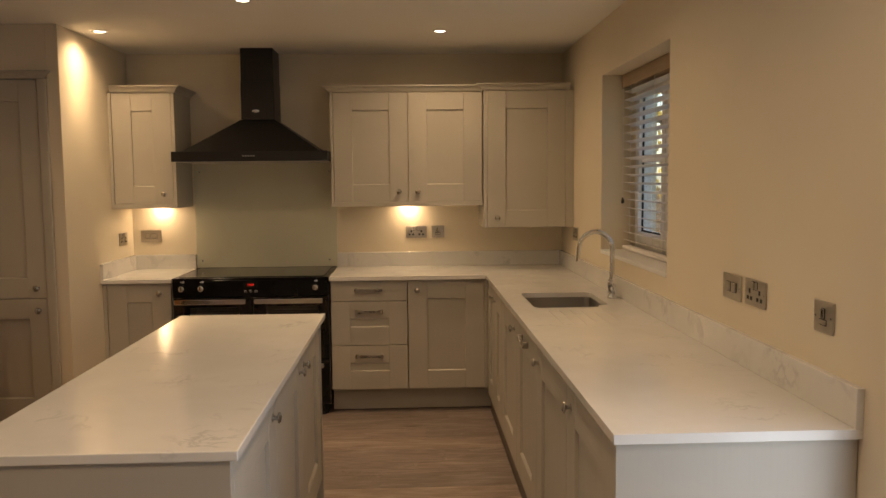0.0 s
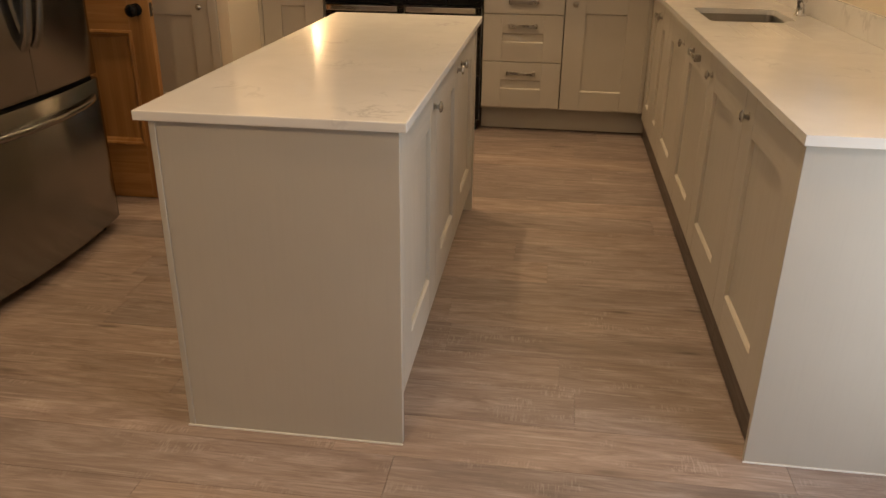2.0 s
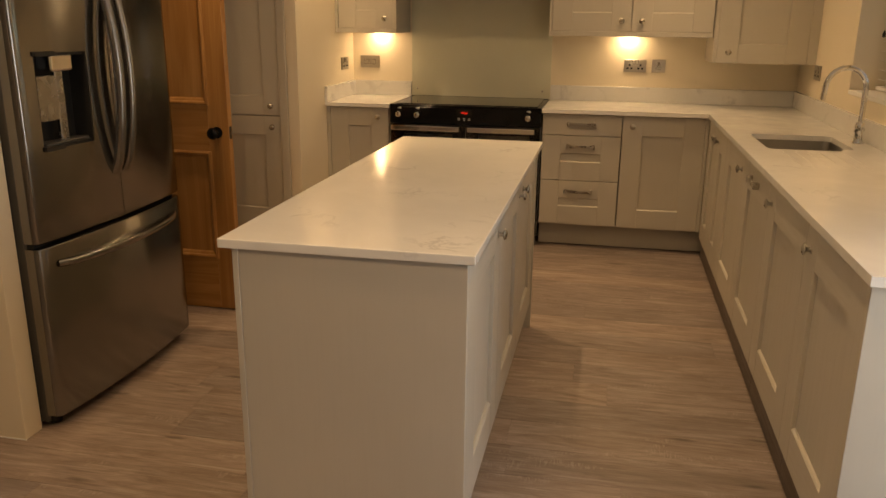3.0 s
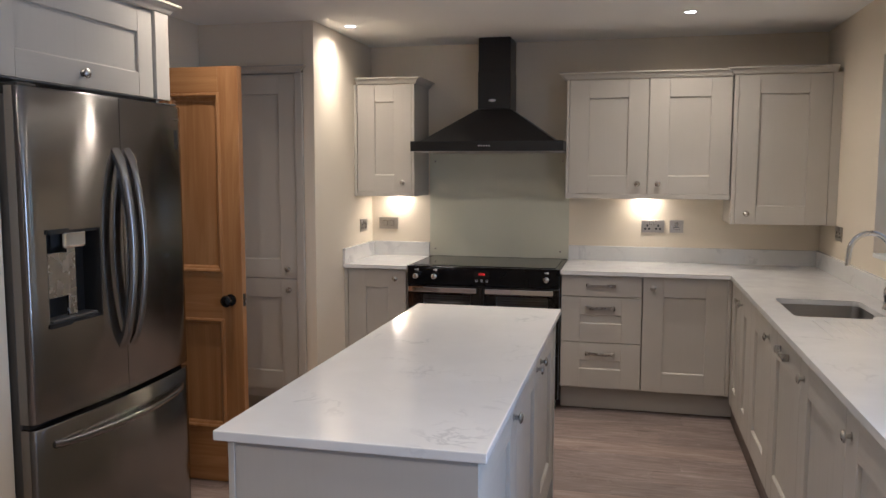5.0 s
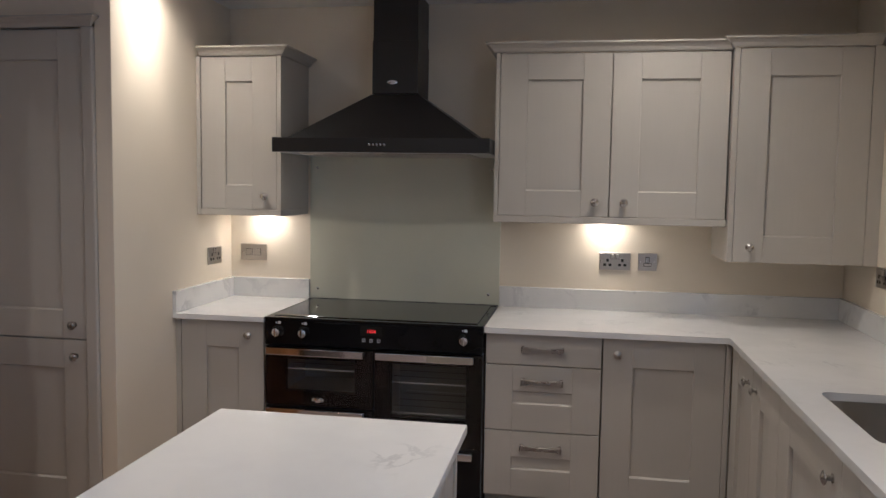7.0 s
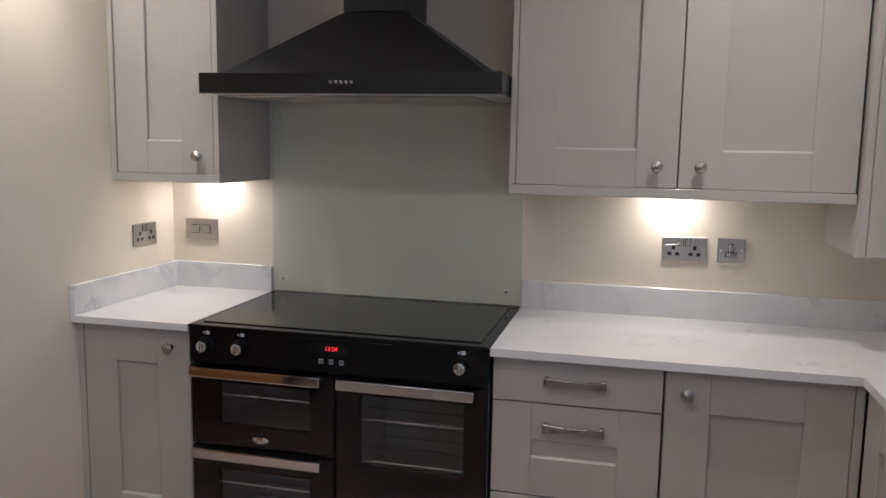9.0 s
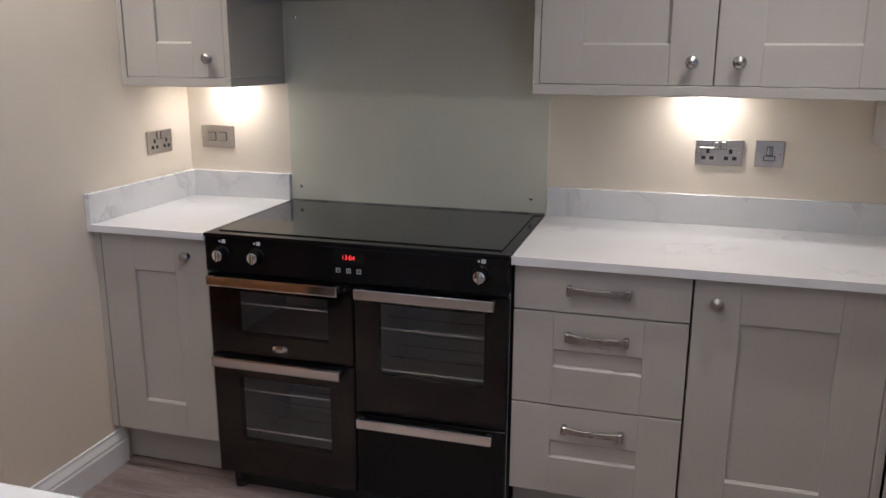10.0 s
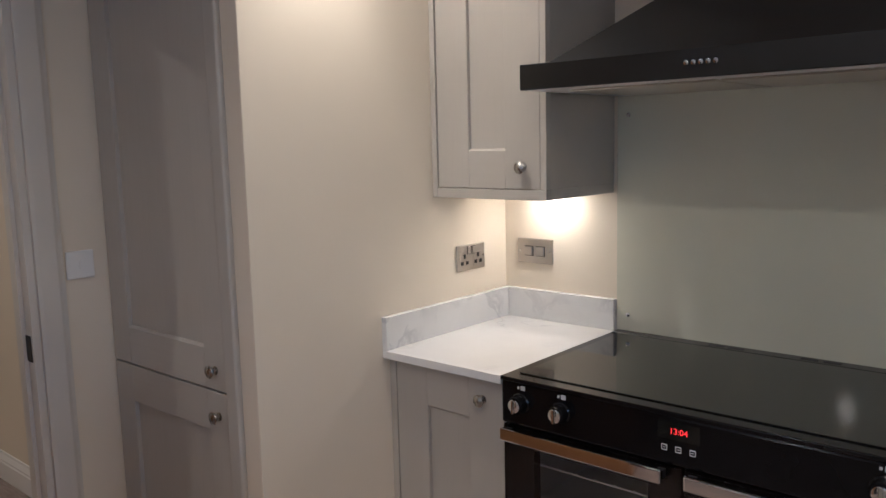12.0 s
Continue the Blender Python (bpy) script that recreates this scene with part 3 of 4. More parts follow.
def drawer_unit():
    c = thing("drawer_cabinet", pose(1.005, YF, 0), "stone grey three drawer base cabinet beside the cooker", "cabinet", "base cabinets")
    part("body", boxes((0.001, 0.499, 0.021, 0.60, 0.152, 0.882)), M_CARC, c)
    part("plinth", boxes((0.001, 1.06, 0.075, 0.093, 0.009, 0.152)), M_PLINTH, c, "recessed plinth board")
    d = slab_front(c, 0.002, 0.498, 0.747, 0.879, 0.0)
    bow_handle(d, 0.248, 0.0, 0.817, 0.165)
    for z0, z1 in ((0.455, 0.743), (0.162, 0.451)):
        d = part("drawer_front", boxes((0.118, 0.381, 0.011, 0.017, z0 + 0.12, z1 - 0.112)), M_CAB, c)
        for a, b in ((0.002, 0.122), (0.377, 0.498)):
            part("stile", boxes((a, b, 0, 0.02, z0, z1), bev=0.0018), M_CAB, d)
        for a, b in ((z1 - 0.116, z1 - 0.0004), (z0 + 0.0004, z0 + 0.124)):
            part("rail", rail_bar(0.122, 0.377, 0.0, 0.02, a, b, a > z0 + 0.01), M_CABX, d)
        bow_handle(d, 0.248, 0.0, z1 - 0.068, 0.165)


drawer_unit()
c = thing("base_cabinet", pose(1.507, YF, 0), "stone grey shaker corner base cabinet with one door", "cabinet", "base cabinets")
part("body", boxes((0.001, 0.515, 0.021, 0.60, 0.152, 0.882)), M_CARC, c)
d = shaker(c, 0.003, 0.500, 0.160, DTOP - 0.003, 0.0)
knob(d, 0.062, 0.0, 0.814)
part("filler", boxes((0.5012, 0.5228, -0.012, 0.02, 0.160, DTOP - 0.003), bev=0.001), M_CAB, c, "corner post")

# right run, fronts at x = 2.030, running towards the entrance
XF = 2.030
RUN = [("stone grey shaker base cabinet door next to the corner", -0.640, -1.030, "near"), ("stone grey shaker base cabinet with one door", -1.030, -1.420, "far"),
       ("stone grey shaker sink base cabinet with one door", -1.420, -2.020, "near"), ("stone grey shaker fronted integrated appliance with a bow handle", -2.020, -2.625, "bar"),
       ("stone grey shaker base cabinet with one door", -2.625, -3.248, "far"), ("stone grey shaker end base cabinet with one door", -3.248, -3.856, "far")]
for label, ya, yb, where in RUN:
    w = ya - yb
    top = 0.66 if "sink" in label else 0.882
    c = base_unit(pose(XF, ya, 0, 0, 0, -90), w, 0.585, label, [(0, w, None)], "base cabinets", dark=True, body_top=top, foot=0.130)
    d = [o for o in c.children if o.name.startswith("door")][0]
    if where == "bar":
        bow_handle(d, w / 2, 0.0, 0.818, 0.165)
    else:
        knob(d, w - 0.062 if where == "near" else 0.062, 0.0, 0.808)


def end_panel(name, m, w, h, label):
    ob = part(name, boxes((0, w, 0, 0.018, 0, h), bev=0.0012), M_CABGRAIN, m=m)
    return tagged(ob, label, "panel")


end_panel("end_panel", pose(2.026, -3.877, 0.0015), 0.606, 0.882, "stone grey wood grained end panel of the cabinet run")
tagged(part("sealant_bead", boxes((2.024, 2.632, -3.8795, -3.8765, 0, 0.004)), M_WHITE), "thin white sealant line under the end panel", "sealant")

tagged(part("sealant_bead", boxes((-1.4, -0.533, -3.578, -3.5745, 0, 0.004)), M_WHITE), "thin white sealant line along the wall foot", "sealant")

# ---- worktops ----
# the corner by the tap is notched
notch = [(2.505 - 0.075, -1.985), (2.436, -1.978), (2.440, -1.962), (2.448, -1.935), (2.462, -1.920), (2.490, -1.915), (2.503, -1.906)]
sink_loop = round_rect(2.125, 2.505, -1.985, -1.480, 0.035)[:18] + notch
grooves = [(2.175 + 0.05 * k, -2.44, -2.06) for k in range(6)]
bm = bmesh.new()
holed_slab(bm, [(1.002, -0.638), (2.017, -0.638), (2.017, -3.894), (XR, -3.894), (XR, -0.0), (1.002, -0.0)],
           [sink_loop] + [round_rect(x - 0.004, x + 0.004, y0, y1, 0.0038, 2) for x, y0, y1 in grooves], WT - WTH, WT)
worktop = thing("worktop", pose(0, 0, 0), "white veined quartz worktop with an undermount sink cut-out", "worktop")
part("slab", bm, M_QUARTZ, worktop)
part("drainer_groove", boxes(*[(x - 0.005, x + 0.005, y0 - 0.002, y1 + 0.002, WT - 0.012, WT - 0.0016) for x, y0, y1 in grooves]), M_QUARTZ, worktop, "cut draining grooves")
tagged(part("worktop", boxes((XN + 0.001, -0.003, -0.638, 0.0, WT - WTH, WT), bev=0.0015), M_QUARTZ), "short white quartz worktop beside the cooker", "worktop")
UT = 1.012
tagged(part("upstand", boxes((XN + 0.022, -0.007, -0.020, 0.0, WT, UT), bev=0.0012), M_QUARTZUP), "white veined quartz upstand behind the short worktop", "upstand")
tagged(part("upstand", boxes((XN + 0.001, XN + 0.021, -0.638, 0.0, WT, UT), bev=0.0012), M_QUARTZUP), "white veined quartz upstand along the short wall", "upstand")
tagged(part("upstand", boxes((1.003, XR - 0.021, -0.020, 0.0, WT, UT), bev=0.0012), M_QUARTZUP), "long white veined quartz upstand on the back wall", "upstand")
tagged(part("upstand", boxes((XR - 0.020, XR, -3.894, 0.0, WT, UT), bev=0.0012), M_QUARTZUP), "long white veined quartz upstand below the window", "upstand")


def sink():
    s = thing("kitchen_sink", pose(0, 0, 0), "stainless steel undermount sink bowl", "sink")
    bm = bmesh.new()
    lip = [((x - 2.315) * 1.0 + 2.315, y) for x, y in sink_loop]
    levels = [(1.03, WT - WTH - 0.001), (1.0, WT - WTH - 0.001), (0.985, WT - 0.06), (0.965, WT - 0.18), (0.90, WT - 0.2), (0.12, WT - 0.205)]
    rings = []
    for f, z in levels:
        rings.append([bm.verts.new((2.315 + (x - 2.315) * f, -1.7325 + (y + 1.7325) * f, z)) for x, y in lip])
    for a, b in zip(rings, rings[1:]):
        for k in range(len(a)):
            bm.faces.new([a[k], a[(k + 1) % len(a)], b[(k + 1) % len(a)], b[k]]).smooth = True
    bm.faces.new(rings[-1])
    part("bowl", bm, M_SINK, s)
    part("waste", lathe(bmesh.new(), [(0, 0.002), (0.03, 0.002), (0.034, 0.006), (0.042, 0.005), (0.045, 0)], 24, pose(2.315, -1.7325, WT - 0.2045)), M_CHROME, s, "chrome waste")


sink()


def tap():
    t = thing("kitchen_tap", pose(2.572, -1.70, WT), "chrome swan neck kitchen mixer tap beside the sink", "tap")
    part("base", lathe(bmesh.new(), [(0, 0), (0.027, 0), (0.027, 0.006), (0.021, 0.012), (0.019, 0.05), (0.023, 0.055), (0.023, 0.085), (0.017, 0.095), (0.011, 0.10), (0, 0.1)], 24), M_CHROME, t)
    pts = [(0, 0, 0.09), (0, 0, 0.16), (0, 0, 0.25)]
    for k in range(1, 15):
        a = math.pi * k / 14
        pts.append((-0.088 + 0.088 * math.cos(a), 0, 0.25 + 0.096 * math.sin(a)))
    pts += [(-0.178, 0, 0.222)]
    part("spout", tube(bmesh.new(), pts, 0.0125, 14), M_CHROME, t)
    part("nozzle", tube(bmesh.new(), [(-0.178, 0, 0.225), (-0.180, 0, 0.195)], 0.0125, 14), M_CHROME, t)
    bm = tube(bmesh.new(), [(0, 0, 0.068), (0, -0.045, 0.070)], 0.011, 12)
    tube(bm, [(0, -0.038, 0.070), (0.0, -0.048, 0.045), (0.004, -0.055, 0.015)], [0.006, 0.005, 0.004], 8)
    part("lever", bm, M_CHROME, t)
    bm = tube(bmesh.new(), [(0, 0, 0.068), (0, 0.045, 0.070)], 0.011, 12)
    tube(bm, [(0, 0.038, 0.070), (-0.004, 0.055, 0.09)], [0.006, 0.004], 8)
    part("lever", bm, M_CHROME, t)


tap()


# ---- island ----
def island():
    c = thing("kitchen_island", pose(0, 0, 0), "stone grey island cabinet with three shaker doors", "island")
    part("body", boxes((0.50, 1.079, -3.905, -2.10, 0.122, 0.884)), M_CARC, c)
    part("plinth", boxes((1.02, 1.038, -3.915, -2.098, 0.001, 0.122)), M_PLINTH, c, "recessed plinth board")
    part("end_panel", boxes((0.507, 1.106, -3.938, -3.916, 0.0, 0.884), bev=0.0012), M_CAB, c)
    part("corner_post", boxes((0.490, 0.506, -3.941, -3.90, 0.0, 0.884), bev=0.0012), M_CAB, c)
    part("end_panel", boxes((0.49, 1.106, -2.096, -2.076, 0.0, 0.884), bev=0.0012), M_CAB, c)
    part("back_panel", boxes((0.490, 0.506, -3.899, -2.098, 0.0, 0.884), bev=0.0012), M_CAB, c)
    part("sealant_bead", boxes((0.487, 1.108, -3.945, -3.9415, 0, 0.004)), M_WHITE, c)
    sub = pose(1.100, -3.914, 0, 0, 0, 90)
    for a, b, side in ((0.036, 0.628, 1), (0.628, 1.216, 1), (1.216, 1.812, 0)):
        dd = shaker(c, a + 0.0015, b - 0.0015, 0.130, DTOP - 0.003, 0.0)
        knob(dd, b - 0.062 if side else a + 0.062, 0.0, 0.805)
        dd.matrix_basis = sub
    part("filler", boxes((0.0, 0.0355, 0.0, 0.02, 0.130, DTOP - 0.003), bev=0.001), M_CAB, c, m=sub)
    tagged(part("worktop", boxes((0.455, 1.126, -3.950, -2.047, WT - WTH, WT), bev=0.003, seg=2), M_QUARTZ), "white veined quartz island worktop", "worktop")


island()


# ---- wall units ----
def crown(x0, x1, yf, z, left=True, right=True, proj=0.045, h=0.042):
    """A cornice strip along the top of a wall unit with mitred returns."""
    prof = [(0.0, 0.0), (0.008, 0.0), (0.014, 0.006), (0.020, 0.017), (0.032, 0.028), (0.040, 0.032), (proj, 0.034), (proj, h), (0.0, h)]
    bm = bmesh.new()
    rings = []
    for px, py, sx, sy in ((x0, -0.001, -1 if left else 0, 0), (x0, yf, -1 if left else 0, -1), (x1, yf, 1 if right else 0, -1), (x1, -0.001, 1 if right else 0, 0)):
        rings.append([bm.verts.new((px + sx * o, py + sy * o, z + hh)) for o, hh in prof])
    for a, b in zip(rings, rings[1:]):
        for k in range(len(prof) - 1):
            bm.faces.new([a[k], a[k + 1], b[k + 1], b[k]])
        bm.faces.new([a[-1], a[0], b[0], b[-1]])
    bm.faces.new(rings[0])
    bm.faces.new(rings[-1])
    return bm


def wall_unit(x0, x1, yf, z0, z1, doors, label, pelmet=0.03, crown_l=True, crown_r=True, knob_z=1.452, rail=0.118, cz=None):
    c = thing("wall_cabinet", pose(0, 0, 0), label, "cabinet", "wall cabinets")
    part("body", boxes((x0, x1, yf + 0.021, -0.001, z0 + pelmet, z1)), M_CARC, c)
    if pelmet > 0.01:
        part("pelmet", boxes((x0, x1, yf - 0.002, yf + 0.018, z0, z0 + pelmet), (x0, x0 + 0.018, yf + 0.018, -0.002, z0, z0 + pelmet), (x1 - 0.018, x1, yf + 0.018, -0.002, z0, z0 + pelmet), bev=0.0015), M_CABX, c)
    part("cornice", crown(x0, x1, yf, z1, crown_l, crown_r), M_CABX, c)
    for a, b, kx in doors:
        d = shaker(c, a, b, z0 + pelmet + 0.002, z1 - 0.004, yf, rail=rail)
        knob(d, kx, yf, knob_z)
    return c


WL = wall_unit(-0.428, -0.018, -0.388, 1.357, 2.118, [(-0.424, -0.040, -0.098)], "stone grey shaker wall cabinet with one door beside the hood", crown_l=False)
part("side_panel", boxes((-0.038, -0.018, -0.390, -0.367, 1.388, 2.117), bev=0.001), M_CAB, WL)
part("side_panel", boxes((-0.4485, -0.4285, -0.390, -0.002, 1.357, 2.117), bev=0.001), M_CAB, WL)
WR = wall_unit(1.004, 2.022, -0.388, 1.355, 2.116, [(1.025, 1.518, 1.457), (1.522, 2.018, 1.584)], "stone grey shaker double wall cabinet beside the hood", crown_r=False)
part("side_panel", boxes((1.004, 1.023, -0.390, -0.367, 1.386, 2.115), bev=0.001), M_CAB, WR)
WC = wall_unit(2.026, 2.602, -0.420, 1.204, 2.122, [(2.050, 2.578, 2.116)], "taller stone grey shaker corner wall cabinet", pelmet=0.0, crown_r=False, knob_z=1.272)
part("side_panel", boxes((2.026, 2.048, -0.422, -0.399, 1.204, 2.122), bev=0.001), M_CAB, WC)
part("filler", boxes((2.580, XR - 0.001, -0.420, -0.399, 1.204, 2.122), bev=0.001), M_CAB, WC)


def puck(x, y, z):
    p = thing("puck_light", pose(x, y, z), "small round lit lamp under the wall cabinet", "lamp", "under cabinet lamps")
    part("ring", lathe(bmesh.new(), [(0.024, 0.0), (0.034, 0.0), (0.036, 0.003), (0.036, 0.010), (0.024, 0.010)], 28, pose(0, 0, -0.010)), M_NICKEL, p)
    part("lens", lathe(bmesh.new(), [(0, 0), (0.024, 0.0005), (0.024, 0.002), (0, 0.002)], 24, pose(0, 0, -0.006)), M_PUCK, p)
    d = bpy.data.lights.new("puck_beam", "AREA")
    d.shape, d.size, d.energy, d.color = "DISK", 0.046, PUCK_WATTS, WARM
    o = new("puck_beam", d)
    o.parent = p
    o.location = (0, 0, -0.014)
    # the bulb is tilted towards the wall
    d = bpy.data.lights.new("puck_spot", "SPOT")
    d.energy, d.color, d.shadow_soft_size, d.spot_size, d.spot_blend = PUCK_WATTS * 1.05, WARM, 0.006, radians(92), 0.4
    o = new("puck_spot", d)
    o.parent = p
    o.matrix_basis = look((0, 0, -0.013), (0, 0.065, -0.030))


puck(-0.232, -0.065, 1.387)
puck(1.522, -0.065, 1.385)


# ---- cooker hood and splashback ----
def hood():
    h = thing("cooker_hood", pose(0.5, 0, 0), "black chimney cooker hood above the range cooker", "cooker hood")
    part("lip", boxes((-0.508, 0.497, -0.530, -0.002, 1.660, 1.726), bev=0.002), M_HOOD, h)
    bm = bmesh.new()
    lo = [bm.verts.new(p) for p in ((-0.452, -0.490, 1.726), (0.444, -0.490, 1.726), (0.444, -0.003, 1.726), (-0.452, -0.003, 1.726))]
    hi = [bm.verts.new(p) for p in ((-0.106, -0.275, 1.946), (0.122, -0.275, 1.946), (0.122, -0.003, 1.946), (-0.106, -0.003, 1.946))]
    for k in range(4):
        bm.faces.new([lo[k], lo[(k + 1) % 4], hi[(k + 1) % 4], hi[k]])
    bm.faces.new(lo)
    bm.faces.new(hi)
    part("canopy", bm, M_HOOD, h)
    part("chimney", boxes((-0.104, 0.119, -0.270, -0.003, 1.950, 2.2), (-0.101, 0.116, -0.267, -0.003, 2.2, CEIL - 0.001), bev=0.0015), M_HOOD, h)
    part("under_plate", boxes((-0.492, 0.492, -0.520, -0.012, 1.658, 1.6625), bev=0.001), M_FILTER, h, "pale steel underside")
    for xa, xb in ((-0.40, -0.005), (0.005, 0.40)):
        part("filter", boxes((xa, xb, -0.46, -0.08, 1.653, 1.6585), bev=0.002), M_PLATE, h, "steel grease filter")
    for k in range(5):
        part("button", lathe(bmesh.new(), [(0.006, 0), (0.006, 0.003), (0, 0.004)], 12, pose(-0.047 + 0.0172 * k, -0.530, 1.694, 90, 0, 0)), M_CHROME, h, "small chrome button")
    part("badge", lathe(bmesh.new(), [(0.0, 0.003), (0.020, 0.0025), (0.023, 0)], 20, pose(-0.006, -0.270, 2.004, 90, 0, 0) @ Matrix.Diagonal((1.1, 0.5, 1, 1))), M_CHROME, h, "oval chrome badge")


hood()


def splashback():
    s = thing("glass_splashback", pose(0, 0, 0), "pale sage green glass splashback fixed with four screws", "splashback")
    part("sheet", boxes((-0.004, 1.001, -0.007, -0.001, 0.905, 1.70), bev=0.0012), M_SPLASH, s)
    for x, z in ((0.037, 0.966), (0.945, 0.966), (0.035, 1.60), (0.952, 1.60)):
        part("screw_cap", lathe(bmesh.new(), [(0.007, 0), (0.007, 0.003), (0.004, 0.005), (0, 0.0052)], 16, pose(x, -0.007, z, 90, 0, 0)), M_CHROME, s, "chrome screw cap")


splashback()


# ---- range cooker ----
def cooker():
    c = thing("range_cooker", pose(0.5, -0.632, 0), "black enamel range cooker with chrome handles and a red clock", "cooker")
    W = 0.497
    for r in ((-W, W, 0.03, 0.615, 0.065, 0.08), (-W, W, 0.50, 0.615, 0.08, 0.895), (-W, -W + 0.012, 0.03, 0.50, 0.08, 0.895), (W - 0.012, W, 0.03, 0.50, 0.08, 0.895),
              (0.004, 0.016, 0.03, 0.50, 0.08, 0.79), (-W + 0.012, W - 0.012, 0.03, 0.50, 0.79, 0.895), (-W + 0.012, 0.004, 0.03, 0.5, 0.500, 0.520), (0.016, W - 0.012, 0.03, 0.5, 0.345, 0.365)):
        part("body_panel", boxes(r), M_CAVITY, c)
    for sx in (-1, 1):
        part("side_cladding", boxes((min(sx * W, sx * (W + 0.0015)), max(sx * W, sx * (W + 0.0015)), 0.028, 0.615, 0.066, 0.900)), M_BLACK, c)
    part("plinth", boxes((-W + 0.02, W - 0.02, 0.05, 0.07, 0.0, 0.075)), M_BLACKP, c)
    for x in (-W + 0.05, W - 0.05):
        part("foot", lathe(bmesh.new(), [(0, 0), (0.022, 0), (0.022, 0.02), (0.012, 0.025), (0.012, 0.066), (0, 0.066)], 14, pose(x, 0.045, 0)), M_BLACKP, c)
    part("control_panel", boxes((-W, W, -0.012, 0.03, 0.787, 0.902), bev=0.006, seg=2), M_BLACK, c)
    # hob
    part("hob_surround", boxes((-W - 0.001, W + 0.001, -0.016, 0.622, 0.902, 0.914), bev=0.003, seg=2), M_BLACK, c)
    part("hob_glass", boxes((-W + 0.03, W - 0.03, 0.028, 0.565, 0.9145, 0.9175), bev=0.002), M_HOB, c, "black ceramic hob glass")
    part("rear_trim", boxes((-W + 0.004, W - 0.004, 0.572, 0.616, 0.9142, 0.9165), bev=0.001), M_TRIM, c, "satin black vent strip")
    for k in range(4):
        x = -0.39 + 0.26 * k
        for a in (x - 0.052, x + 0.006):
            part("vent_slot", boxes((a, a + 0.046, 0.584, 0.602, 0.9160, 0.9171), bev=0.0004), M_RUBBER, c, "dark vent slot")
    # knobs
    for x in (-0.432, -0.309, 0.417):
        z = 0.850
        k = part("control_knob", lathe(bmesh.new(), [(0.028, 0), (0.028, 0.006), (0.024, 0.009), (0.0235, 0.028), (0.021, 0.032), (0, 0.033)], 24, pose(x, -0.012, z, 90, 0, 0)), M_BLACK, c)
        part("knob_cap", lathe(bmesh.new(), [(0.0175, 0.030), (0.0175, 0.036), (0.014, 0.038), (0, 0.0385)], 22, pose(x, -0.012, z, 90, 0, 0)), M_CHROME, k, "chrome knob face")
        part("knob_grip", boxes((x - 0.004, x + 0.004, -0.056, -0.048, z - 0.019, z + 0.019), bev=0.002), M_CHROME, k)
        part("symbol", boxes((x - 0.012, x - 0.006, -0.0135, -0.012, z + 0.036, z + 0.043), (x - 0.002, x + 0.012, -0.0135, -0.012, z + 0.034, z + 0.046), bev=0.001), M_MARK, c)
    clock = text_mesh("13:04", 0.020)
    bmesh.ops.transform(clock, matrix=pose(0.0, -0.0135, 0.868, 90, 0, 0), verts=clock.verts)
    part("clock_display", boxes((-0.05, 0.05, -0.0128, -0.011, 0.848, 0.890)), M_HOB, c)
    part("clock_digits", clock, M_RED, c, "red lit clock digits")
    for k in range(3):
        x = -0.034 + 0.034 * k
        part("touch_button", boxes((x - 0.007, x + 0.007, -0.0135, -0.0128, 0.820, 0.822), (x - 0.007, x + 0.007, -0.0135, -0.0128, 0.832, 0.834),
                                   (x - 0.007, x - 0.0055, -0.0135, -0.0128, 0.822, 0.832), (x + 0.0055, x + 0.007, -0.0135, -0.0128, 0.822, 0.832), (x - 0.003, x + 0.003, -0.0135, -0.0128, 0.8262, 0.8278)), M_MARK, c)

    def oven_door(x0, x1, z0, z1, glass=None, racks=()):
        bm = bmesh.new()
        if glass:
            gx0, gx1, gz0, gz1 = glass
            for r in ((x0, gx0, z0, z1), (gx1, x1, z0, z1), (gx0, gx1, z0, gz0), (gx0, gx1, gz1, z1)):
                box(bm, r[0], r[1], -0.004, 0.026, r[2], r[3])
            bmesh.ops.remove_doubles(bm, verts=bm.verts, dist=0.0001)
        else:
            box(bm, x0, x1, -0.004, 0.026, z0, z1, 0.002)
        dd = part("oven_door" if glass else "drawer_front", bm, M_BLACK, c)
        if glass:
            g = part("glass_front", boxes((x0 + 0.001, x1 - 0.001, -0.0085, -0.0045, z0 + 0.001, z1 - 0.001), bev=0.001), M_OVENGLASS, dd, "smoked glass front")
        hz = z1 - 0.016
        h = part("handle", boxes((x0 + 0.012, x1 - 0.034, -0.044, -0.029, hz - 0.017, hz + 0.017), bev=0.004, seg=2), M_CHROME, dd, "flat chrome bar handle")
        for xa in (x0 + 0.012, x1 - 0.055):
            part("bracket", boxes((xa, xa + 0.018, -0.030, -0.0086, hz - 0.010, hz + 0.010)), M_BLACKP, h)
        if glass:
            for u in racks:
                zr = gz0 + (gz1 - gz0) * u
                rk = tube(bmesh.new(), [(gx0 - 0.02, 0.036, zr), (gx1 + 0.02, 0.036, zr)], 0.0028, 6)
                tube(rk, [(gx0 - 0.02, 0.42, zr), (gx1 + 0.02, 0.42, zr)], 0.0028, 6)
                n = int((gx1 - gx0) / 0.05)
                for k in range(n + 1):
                    x = gx0 + (gx1 - gx0) * k / n
                    tube(rk, [(x, 0.030, zr + 0.004), (x, 0.038, zr + 0.004)], 0.0026, 5)
                rack = part("oven_rack", rk, M_WIRE, c, "chrome wire oven rack")
                rods = bmesh.new()
                for k in range(1, 4):
                    y = 0.036 + 0.11 * k
                    tube(rods, [(gx0 - 0.02, y, zr + 0.002), (gx1 + 0.02, y, zr + 0.002)], 0.0013, 5)
                part("rods", rods, M_STEELSIDE, rack, "thin steel rods")
        return dd

